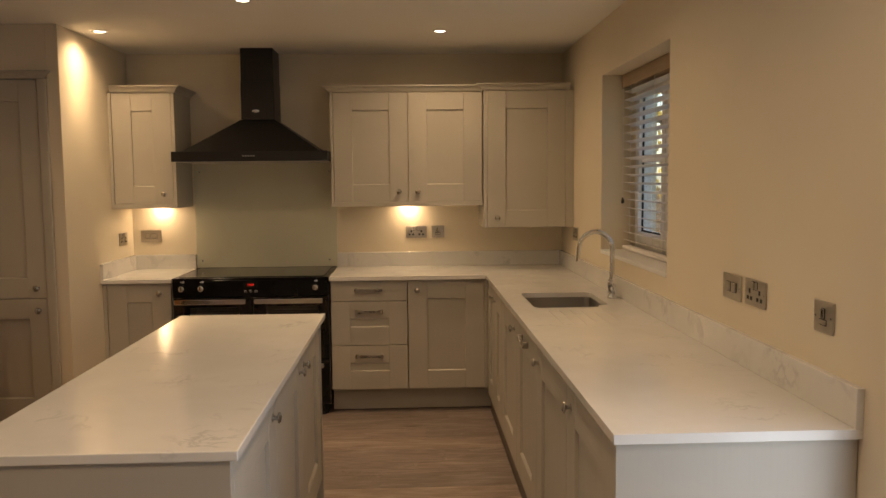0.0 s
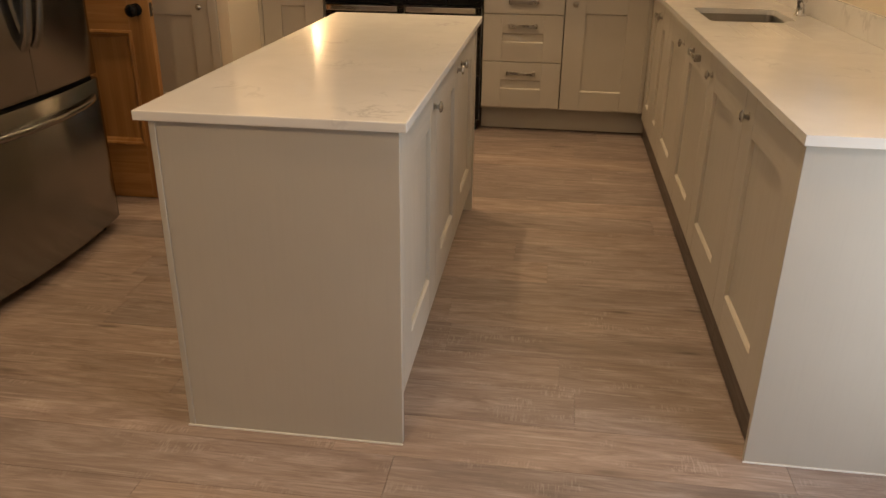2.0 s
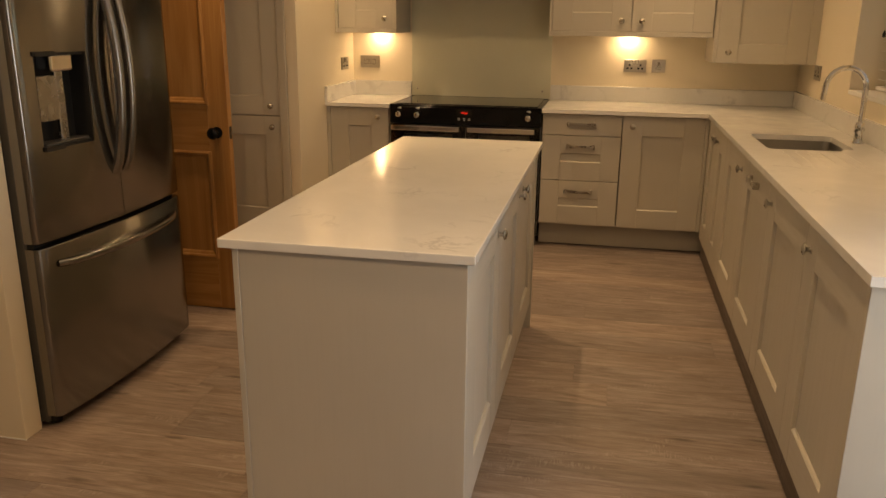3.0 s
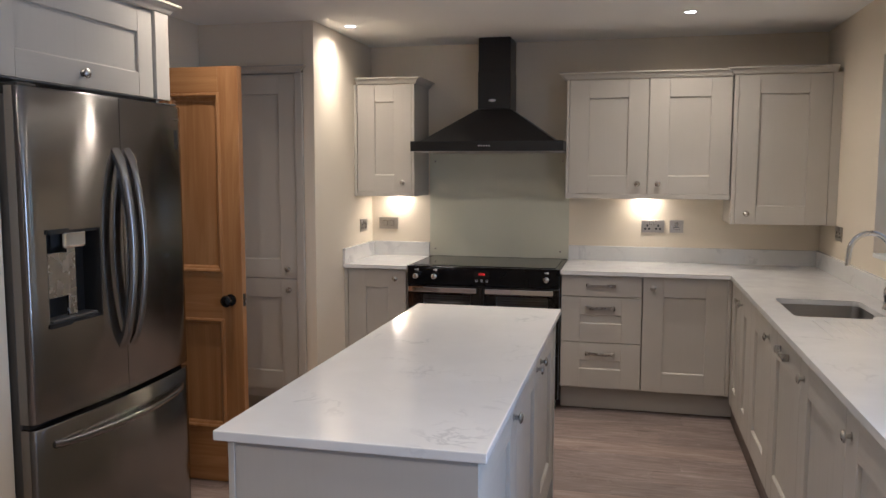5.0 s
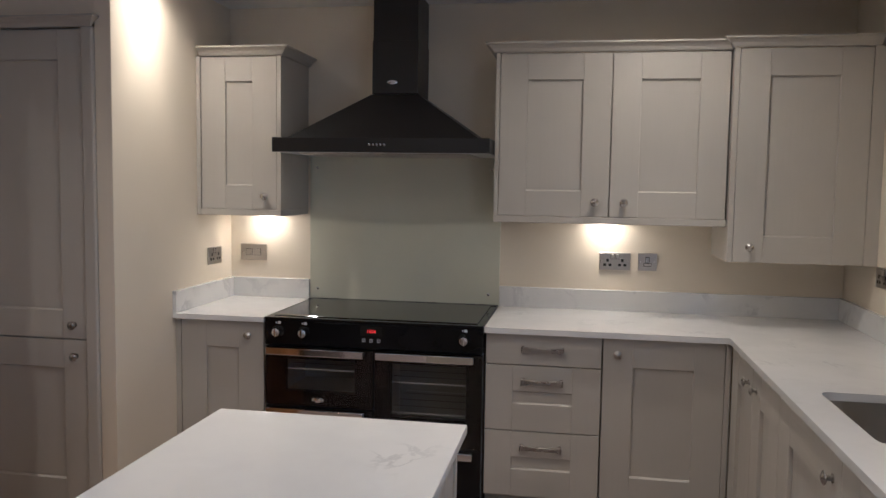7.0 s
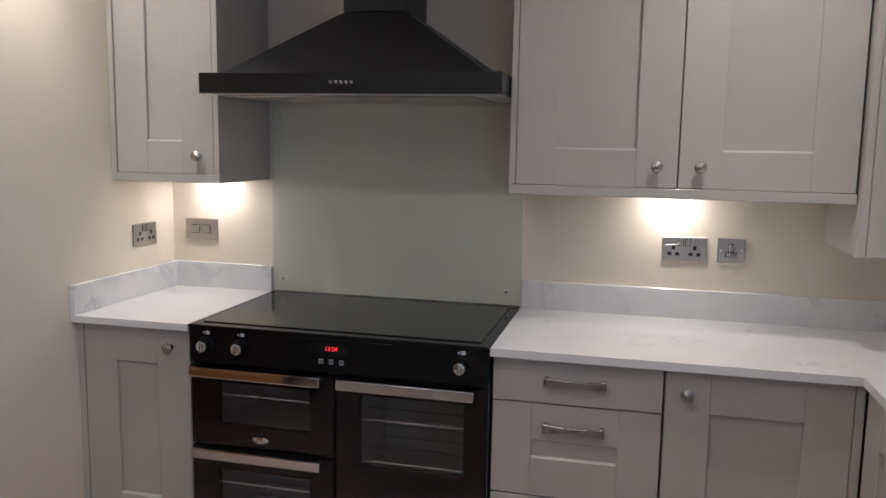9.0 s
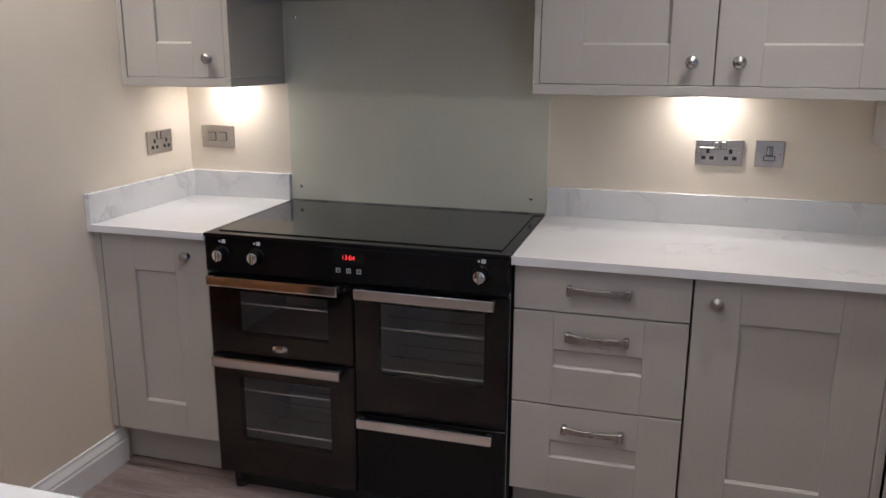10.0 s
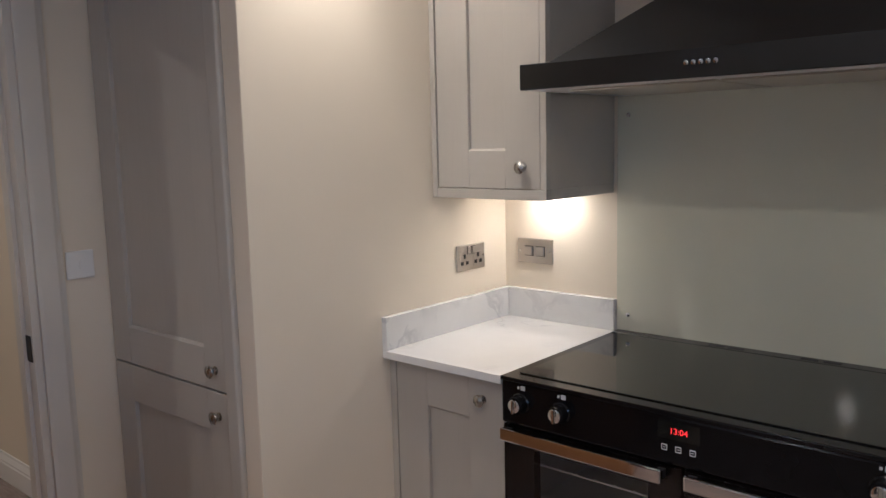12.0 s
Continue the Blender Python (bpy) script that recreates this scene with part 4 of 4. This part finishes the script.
    oven_door(-0.495, 0.006, 0.512, 0.780, (-0.40, -0.078, 0.58, 0.725), (0.63,))
    oven_door(-0.495, 0.006, 0.075, 0.504, (-0.405, -0.078, 0.195, 0.428), (0.11, 0.73))
    oven_door(0.013, 0.495, 0.362, 0.780, (0.089, 0.426, 0.49, 0.728), (0.03, 0.61))
    oven_door(0.013, 0.495, 0.075, 0.354)
    part("badge", lathe(bmesh.new(), [(0.0, 0.004), (0.024, 0.003), (0.028, 0)], 22, pose(-0.247, -0.0085, 0.542, 90, 0, 0) @ Matrix.Diagonal((1.0, 0.46, 1, 1))), M_CHROME, c, "oval chrome badge")


cooker()


# ---- sockets and switches ----
def plate(m, w, label, kind, black=False):
    """A wall plate whose back is at local y = 0 and which faces local -y."""
    p = thing("wall_" + kind, m, label, kind, "electrical plates")
    part("plate", boxes((-w / 2, w / 2, -0.006, 0.0, -0.043, 0.043), bev=0.002), M_PLATE, p)
    for x in (-w / 2 + 0.011, w / 2 - 0.011):
        part("screw", lathe(bmesh.new(), [(0.0035, 0), (0.0035, 0.0008), (0, 0.0012)], 10, pose(x, -0.006, 0, 90, 0, 0)), M_CHROME, p)
    if kind == "socket":
        for x in (-0.036, 0.036):
            part("socket_face", boxes((x - 0.026, x + 0.026, -0.0068, -0.005, -0.030, 0.016), bev=0.001), M_PLATE, p)
            part("pin_hole", boxes((x - 0.0055, x + 0.0055, -0.0076, -0.0066, -0.003, 0.012), (x - 0.020, x - 0.006, -0.0076, -0.0066, -0.024, -0.012), (x + 0.006, x + 0.020, -0.0076, -0.0066, -0.024, -0.012)), M_BLACKP, p, "black pin holes")
        for x in (-0.012, 0.012):
            part("rocker", boxes((x - 0.008, x + 0.008, -0.0105, -0.005, 0.012, 0.036), bev=0.002), M_PLATE, p, "small rocker switch")
            part("rocker_surround", boxes((x - 0.0095, x + 0.0095, -0.0072, -0.006, 0.0105, 0.0375)), M_BLACKP, p)
    elif black:
        part("rocker_surround", boxes((-0.0095, 0.0095, -0.0072, -0.006, -0.0055, 0.0245)), M_BLACKP, p)
        part("rocker", boxes((-0.0075, 0.0075, -0.0105, -0.006, -0.004, 0.0228), bev=0.002), M_CHROME, p, "small rocker switch")
        part("fuse_surround", boxes((-0.0185, 0.0185, -0.0072, -0.006, -0.0225, -0.006)), M_BLACKP, p)
        part("fuse_holder", boxes((-0.0165, 0.0165, -0.0088, -0.006, -0.0205, -0.0078), bev=0.001), M_PLATE, p, "steel fuse holder")
    else:
        n = 2 if w > 0.1 else 1
        for k in range(n):
            x = 0.0 if n == 1 else -0.024 + 0.048 * k
            part("rocker_surround", boxes((x - 0.0175, x + 0.0175, -0.0072, -0.006, -0.0175, 0.0175)), M_BLACKP, p)
            part("rocker", boxes((x - 0.0155, x + 0.0155, -0.0125, -0.006, -0.0155, 0.0155), bev=0.002), M_PLATE, p, "square rocker switch")
    return p


plate(pose(1.572, -0.001, 1.156), 0.150, "brushed steel double wall socket below the wall cabinet", "socket")
plate(pose(1.729, -0.001, 1.157), 0.090, "brushed steel single switch beside the double socket", "switch", True)
plate(pose(-0.321, -0.001, 1.147), 0.146, "brushed steel double switch beside the cooker", "switch")
plate(pose(XN + 0.001, -0.209, 1.143, 0, 0, 90), 0.150, "brushed steel double wall socket on the short wall", "socket")
plate(pose(XR - 0.001, -0.505, 1.163, 0, 0, -90), 0.150, "brushed steel double wall socket near the window", "socket")
plate(pose(XR - 0.001, -3.093, 1.155, 0, 0, -90), 0.150, "brushed steel double switch above the worktop", "switch")
plate(pose(XR - 0.001, -3.277, 1.158, 0, 0, -90), 0.150, "brushed steel double wall socket above the worktop", "socket")
plate(pose(XR - 0.001, -3.70, 1.155, 0, 0, -90), 0.100, "brushed steel single switch above the worktop end", "switch", True)
lsw = thing("wall_switch", pose(XL + 0.001, -1.186, 1.183, 0, 0, 90), "white plastic light switch beside the doorway", "switch", "electrical plates")
part("plate", boxes((-0.043, 0.043, -0.008, 0, -0.043, 0.043), bev=0.003, seg=2), M_WPLASTIC, lsw)
part("rocker", boxes((-0.006, 0.006, -0.012, -0.008, -0.012, 0.012), bev=0.0015), M_WPLASTIC, lsw)


# ---- larder ----
def larder():
    c = thing("larder_cabinet", pose(0, -1.100, 0), "tall stone grey shaker larder cabinet with two doors", "cabinet")
    x0, x1 = XL + 0.004, -0.575
    part("body", boxes((x0, x1, 0.021, 0.60, 0.10, 2.122)), M_CARC, c)
    part("plinth", boxes((x0, x1, 0.07, 0.088, 0.0, 0.15)), M_PLINTH, c)
    d = shaker(c, x0 + 0.004, x1 - 0.002, 0.868, 2.112, 0.0, stile=0.105, rail=0.12)
    knob(d, x1 - 0.055, 0.0, 0.925)
    d = shaker(c, x0 + 0.004, x1 - 0.002, 0.160, 0.862, 0.0, stile=0.105, rail=0.12)
    knob(d, x1 - 0.050, 0.0, 0.795)
    part("post", boxes((x1, XN - 0.0705, -0.010, 0.030, 0.0, 2.122), bev=0.008, seg=3), M_CAB, c)
    cr = crown(x0, x1 + 0.036, 0.0, 2.120, left=False, right=True)
    bmesh.ops.bisect_plane(cr, geom=cr.verts[:] + cr.edges[:] + cr.faces[:], plane_co=(0, 0.02, 0), plane_no=(0, 1, 0), clear_outer=True)
    part("cornice", cr, M_CABX, c)


larder()


# ---- pine door ----
def pine_door():
    W, H, Tn = 0.816, 2.012, 0.040
    d = thing("pine_door", pose(-1.192, -2.155, 0.006, 0, 0, 0), "open varnished pine four panel door with a black knob", "door")
    st, mu = 0.105, 0.10
    zr = [(0.0, 0.275), (0.805, 1.045), (H - 0.130, H)]
    part("stile", boxes((0, st, -Tn, 0, 0, H), bev=0.0015), M_PINE, d)
    part("stile", boxes((W - st, W, -Tn, 0, 0, H), bev=0.0015), M_PINE, d)
    for z0, z1 in zr:
        part("rail", boxes((st, W - st, -Tn + 0.0005, -0.0005, z0, z1)), M_PINEX, d)
    for (a, b) in ((zr[0][1], zr[1][0]), (zr[1][1], zr[2][0])):
        part("muntin", boxes(((W - mu) / 2, (W + mu) / 2, -Tn + 0.0006, -0.0006, a, b)), M_PINE, d)
        for x0, x1 in ((st, (W - mu) / 2), ((W + mu) / 2, W - st)):
            p = part("panel", boxes((x0, x1, -Tn + 0.016, -0.016, a, b)), M_PINE, d)
            bm = bmesh.new()
            for yy, s in ((-Tn, 1), (0.0, -1)):
                w = 0.026
                outer = [(x0, a), (x1, a), (x1, b), (x0, b)]
                inner = [(x0 + w, a + w), (x1 - w, a + w), (x1 - w, b - w), (x0 + w, b - w)]
                steps = [(-0.35, 0.0002), (-0.30, -0.006), (0.05, -0.009), (0.3, -0.006), (0.42, 0.003), (0.75, 0.008), (1.0, 0.016)]
                rings = []
                for f, dep in steps:
                    rings.append([bm.verts.new((o[0] + (i[0] - o[0]) * f, yy + s * dep, o[1] + (i[1] - o[1]) * f)) for o, i in zip(outer, inner)])
                for ra, rb in zip(rings, rings[1:]):
                    for k in range(4):
                        bm.faces.new([ra[k], ra[(k + 1) % 4], rb[(k + 1) % 4], rb[k]])
            part("moulding", bm, M_PINE, p)
    kz, kx = 0.907, W - 0.060
    for s in (1, -1):
        prof = [(0.0, 0.0), (0.028, 0.0), (0.028, 0.005), (0.014, 0.010), (0.010, 0.025), (0.016, 0.032), (0.026, 0.040), (0.029, 0.050), (0.024, 0.060), (0.012, 0.065), (0, 0.066)]
        part("door_knob", lathe(bmesh.new(), prof, 24, pose(kx, -Tn if s > 0 else 0.0, kz, 90 * s, 0, 0)), M_BLACK, d, "round black door knob")
    part("latch_plate", boxes((W - 0.001, W + 0.001, -0.032, -0.008, kz - 0.03, kz + 0.03)), M_BLACKP, d, "dark latch plate")
    part("latch", boxes((W, W + 0.009, -0.026, -0.014, kz - 0.01, kz + 0.01), bev=0.002), M_NICKEL, d)
    for z in (0.22, 1.0, 1.75):
        part("hinge", tube(bmesh.new(), [(-0.004, 0.006, z - 0.045), (-0.004, 0.006, z + 0.045)], 0.006, 10), M_NICKEL, d)


pine_door()


# ---- fridge ----
def fridge():
    f = thing("fridge_freezer", pose(-1.11, -3.018, 0, 0, 0, 90), "stainless steel french door fridge freezer with a water dispenser", "fridge")
    W, D0, BOW, ER = 0.465, 0.655, 0.030, 0.02
    part("cabinet_body", boxes((-W + 0.005, W - 0.005, -0.595, -0.02, 0.02, 1.775), bev=0.004), M_STEELSIDE, f, "dark grey steel body")
    part("hinge_cover", boxes((-W + 0.01, -W + 0.10, -0.64, -0.50, 1.775, 1.812), bev=0.004), M_BLACKP, f)
    part("hinge_cover", boxes((W - 0.10, W - 0.01, -0.64, -0.50, 1.775, 1.812), bev=0.004), M_BLACKP, f)
    part("kick_plate", boxes((-W + 0.02, W - 0.02, -0.60, -0.58, 0.012, 0.06)), M_BLACKP, f)
    for x in (-W + 0.06, W - 0.06):
        part("foot", lathe(bmesh.new(), [(0, 0), (0.02, 0), (0.02, 0.012), (0.01, 0.015), (0.01, 0.03), (0, 0.03)], 12, pose(x, -0.585, 0)), M_BLACKP, f)
        part("foot", lathe(bmesh.new(), [(0, 0), (0.02, 0), (0.02, 0.012), (0.01, 0.015), (0.01, 0.03), (0, 0.03)], 12, pose(x, -0.08, 0)), M_BLACKP, f)

    def front(x):
        y = -(D0 + BOW * (1 - (x / W) ** 2))
        e = min(x + W, W - x)
        if e < ER:
            y += ER - math.sqrt(max(0.0, ER * ER - (ER - e) ** 2))
        return y

    def door(name, x0, x1, z0, z1, niche=None):
        bm = bmesh.new()
        n = 26
        xs = {x0 + (x1 - x0) * k / n for k in range(n + 1)} | {x0 + d for d in (0.002, 0.005, 0.01)} | {x1 - d for d in (0.002, 0.005, 0.01)}
        zs = {z0, z0 + 0.004, z1 - 0.004, z1}
        if niche:
            xs |= {niche[0], niche[1]}
            zs |= {niche[2], niche[3]}
        xs, zs = sorted(xs), sorted(zs)
        g = []
        for z in zs:
            inset = 0.003 if z in (zs[0], zs[-1]) else 0.0
            g.append([bm.verts.new((x, front(x) + inset + (0.003 if (x in (xs[0], xs[-1])) else 0), z)) for x in xs])
        back = [[bm.verts.new((x, -0.60, z)) for x in (xs[0], xs[-1])] for z in (zs[0], zs[-1])]
        for j in range(len(zs) - 1):
            for i in range(len(xs) - 1):
                if niche and xs[i] >= niche[0] - 1e-6 and xs[i + 1] <= niche[1] + 1e-6 and zs[j] >= niche[2] - 1e-6 and zs[j + 1] <= niche[3] + 1e-6:
                    continue
                bm.faces.new([g[j][i], g[j][i + 1], g[j + 1][i + 1], g[j + 1][i]]).smooth = True
        bm.faces.new([back[0][0], back[0][1]] + g[0][::-1])
        bm.faces.new([back[1][0], back[1][1]] + g[-1][::-1])
        bm.faces.new([back[0][0], back[1][0]] + [r[0] for r in g[::-1]])
        bm.faces.new([back[0][1], back[1][1]] + [r[-1] for r in g[::-1]])
        bm.faces.new([back[0][0], back[0][1], back[1][1], back[1][0]])
        return part(name, bm, M_STEEL, f)

    NI = (-0.384, -0.134, 1.012, 1.331)
    left = door("fridge_door", -W, -0.0025, 0.700, 1.800, NI)
    right = door("fridge_door", 0.0025, W, 0.700, 1.800)
    low = door("freezer_drawer", -W, W, 0.052, 0.680)
    part("gasket", boxes((-W + 0.012, W - 0.012, -0.625, -0.60, 0.68, 0.70)), M_RUBBER, f)
    # dispenser
    bm = bmesh.new()
    dep = 0.075
    box(bm, NI[0] - 0.004, NI[1] + 0.004, -0.64 + 0.03, -0.60, NI[2] - 0.004, NI[3] + 0.004)
    for r in ((NI[0] - 0.006, NI[0] + 0.004, front(NI[0]) + 0.0012), (NI[1] - 0.004, NI[1] + 0.006, front(NI[1]) + 0.0012)):
        box(bm, r[0], r[1], r[2], -0.605, NI[2] - 0.006, NI[3] + 0.006)
    mid = front((NI[0] + NI[1]) / 2)
    for z0, z1 in ((NI[2] - 0.006, NI[2] + 0.010), (NI[3] - 0.010, NI[3] + 0.006)):
        box(bm, NI[0], NI[1], mid + 0.002, -0.605, z0, z1)
    disp = part("dispenser_recess", bm, M_BLACKP, left, "black dispenser recess")
    part("dispenser_spout", boxes((-0.310, -0.198, mid + 0.001, -0.615, 1.268, 1.326), bev=0.008, seg=2), M_CHROME, f, "chrome dispenser spout")
    part("dispenser_tube", boxes((-0.266, -0.226, mid + 0.026, mid + 0.040, 1.03, 1.27), bev=0.003), M_NICKEL, f)
    part("dispenser_paddle", boxes((-0.370, -0.270, mid + 0.022, mid + 0.030, 1.104, 1.256), bev=0.002), M_NICKEL, f, "steel dispenser paddle")
    part("drip_tray", boxes((-0.374, -0.144, mid + 0.006, -0.612, 1.022, 1.032), bev=0.002), M_STEELSIDE, f)
    # handles
    for x, d in ((-0.034, left), (0.034, right)):
        pts = []
        n = 18
        for k in range(n + 1):
            u = k / n
            pts.append((x, front(x) + 0.004 - 0.062 * math.sin(math.pi * u) ** 0.6, 0.875 + 0.735 * u))
        part("handle", tube(bmesh.new(), pts, 0.0150, 12, 1.3), M_STEEL, d, "long bowed steel handle")
    pts = []
    for k in range(19):
        u = k / 18
        x = -0.385 + 0.77 * u
        pts.append((x, front(x) + 0.004 - 0.055 * math.sin(math.pi * u) ** 0.5, 0.612))
    part("handle", tube(bmesh.new(), pts, 0.0125, 12, 1.3), M_STEEL, low, "wide bowed steel handle")
    part("badge", boxes((W - 0.115, W - 0.04, front(W - 0.075) - 0.0015, front(W - 0.075) + 0.012, 1.742, 1.750)), M_CHROME, right)
    part("sticker", boxes((W - 0.075, W - 0.050, front(W - 0.06) - 0.0022, front(W - 0.06) + 0.012, 1.62, 1.70)), M_BLACKP, right, "dark label")


fridge()


def bridge_unit():
    c = thing("bridging_cabinet", pose(-1.20, -3.472, 0, 0, 0, 90), "stone grey shaker cabinet above the fridge", "cabinet", "wall cabinets")
    # local x runs from the wall end towards the door; the front lies at local y = -0.64
    w = 0.985
    part("body", boxes((0.002, 0.885, -0.618, -0.002, 1.835, 2.200)), M_CARC, c)
    d = shaker(c, 0.004, 0.884, 1.838, 2.197, -0.640, stile=0.10, rail=0.10)
    knob(d, 0.436, -0.640, 1.889)
    part("side_panel", boxes((0.888, 0.985, -0.655, -0.60, 1.835, 2.200), (0.962, 0.985, -0.60, 0.0, 0.0, 2.200), bev=0.0015), M_CAB, c)
    cr = crown(0.0, 0.985, -0.650, 2.201, left=False, right=True)
    part("cornice", cr, M_CABX, c)


bridge_unit()


# ---- ceiling downlights ----
def downlight(x, y, watts=SPOT_WATTS, spill=175):
    p = thing("ceiling_downlight", pose(x, y, CEIL), "round white recessed ceiling downlight, lit", "downlight", "ceiling downlights")
    part("bezel", lathe(bmesh.new(), [(0.030, -0.001), (0.034, -0.003), (0.043, -0.003), (0.045, 0.0), (0.030, 0.0)], 28), M_WHITE, p)
    part("lens", lathe(bmesh.new(), [(0, -0.0012), (0.030, -0.0012), (0.030, -0.0002), (0, -0.0002)], 24), M_LENS, p, "glowing lens")
    for power, angle, blend in ((watts * DIM * 0.78, spill, 1.0), (watts * DIM * 0.50, 70, 0.8)):
        d = bpy.data.lights.new("downlight_beam", "SPOT")
        d.energy, d.color, d.shadow_soft_size, d.spot_size, d.spot_blend = power, WARM, 0.028, radians(angle), blend
        o = new("downlight_beam", d)
        o.parent = p
        o.location = (0, 0, -0.012)


downlight(-0.302, -0.855, 43.0, 158)
for x, y, w in ((1.724, -0.862, 41.0), (0.711, -1.680, 42.0)):
    downlight(x, y, w)
downlight(-0.302, -2.50, 30.0)
for x, y, w in ((1.724, -2.50, 36.0), (1.724, -4.15, 40.0), (-0.302, -4.15, 38.0), (0.711, -5.20, 88.0)):
    downlight(x, y, w)
# an unseen lamp, added beyond the doorway to brighten the hall
downlight(-2.2, -2.0, 66.0)


# ---- garden outside the window ----
tagged(part("ground", boxes((-60, 80, -60, 60, -0.32, -0.27)), M_GRASS), "green garden lawn", "lawn", kind="structure")


def fence():
    f = thing("garden_fence", pose(6.6, 0, -0.27), "brown vertical board garden fence", "fence")
    first = part("board", boxes((0, 0.018, -0.068, 0.068, 0.0, 1.60), bev=0.002), M_FENCE, f)
    first.location.y = -6
    for k in range(1, 150):
        o = new("board", first.data)
        o.parent = f
        o.location = (0, -6 + 0.142 * k, 0.012 * math.sin(k * 2.3))
    for z in (0.35, 1.4):
        part("rail", boxes((0.018, 0.06, -6.1, 15.2, z, z + 0.07)), M_FENCE, f)


fence()


def tree(x, y, size):
    rng = random.Random(5)
    t = thing("garden_tree", pose(x, y, -0.27) @ Matrix.Scale(size, 4), "small garden tree with yellow autumn leaves", "tree")
    bm = tube(bmesh.new(), [(0, 0, 0), (0.03, 0.02, 0.9), (0.0, 0.05, 1.8), (0.05, 0.0, 2.9)], [0.11, 0.085, 0.065, 0.03], 10)
    tips = []
    for k in range(9):
        a = k * 2.4
        z0 = 1.3 + 0.16 * k
        l = 0.9 + 0.5 * rng.random()
        tip = (l * math.cos(a), l * math.sin(a), z0 + 0.7 + 0.4 * rng.random())
        tube(bm, [(0.02, 0.02, z0), (tip[0] * 0.5, tip[1] * 0.5, z0 + 0.25), tip], [0.035, 0.022, 0.008], 6)
        tips.append(Vector(tip))
    part("trunk", bm, M_BARK, t)
    verts, faces = [], []
    for k in range(3200):
        c = rng.choice(tips) * (0.55 + 0.55 * rng.random())
        c.z = max(1.2, c.z)
        c = c + Vector((rng.gauss(0, 0.28), rng.gauss(0, 0.28), rng.gauss(0, 0.26)))
        q = Euler((rng.random() * 6, rng.random() * 6, rng.random() * 6)).to_matrix()
        s = 0.03 + 0.025 * rng.random()
        n = len(verts)
        for p in ((-s, 0, 0), (0, -0.55 * s, 0.1 * s), (s, 0, 0), (0, 0.55 * s, 0.1 * s)):
            verts.append(c + q @ Vector(p))
        faces.append((n, n + 1, n + 2, n + 3))
    me = bpy.data.meshes.new("crown")
    me.from_pydata(verts, [], faces)
    me.materials.append(M_LEAF)
    o = new("crown", me)
    o.parent = t


tree(6.0, 7.4, 1.35)


# ---- floor planks ----
def floor():
    fl = structure("floor", boxes((-3.8, XR + 0.3, YREAR - 0.2, 0.2, -0.12, -0.004)), M_JOINT, "grey brown oak effect plank floor", "floor")
    pw, pl = 0.190, 1.22
    full = boxes((0.0005, pl - 0.0005, 0.0005, pw - 0.0005, -0.006, 0.0), bev=0.0005)
    me = bpy.data.meshes.new("plank")
    bmesh.ops.recalc_face_normals(full, faces=full.faces)
    full.to_mesh(me)
    full.free()
    me.materials.append(M_FLOOR)
    rng = random.Random(11)
    rest = bmesh.new()
    row = 0
    y = 0.0 - pw
    while y > YREAR - pw:
        off = rng.random() * pl
        x = -1.33 - off
        while x < XR + 0.02:
            if x + pl > XR + 0.03 or y <= -5.3:
                box(rest, x + 0.0004, min(x + pl - 0.0004, XR + 0.03), y + 0.0004, y + pw - 0.0004, -0.006, 0.0)
            else:
                o = new("plank", me)
                o.parent = fl
                o.location = (x, y, 0)
            x += pl
        if y < -0.8:
            box(rest, -3.62, -1.33 - off - 0.0004, y + 0.0004, y + pw - 0.0004, -0.006, 0.0)
        y -= pw
        row += 1
    part("plank_field", rest, M_FLOOR, fl, kind="stuff")


floor()
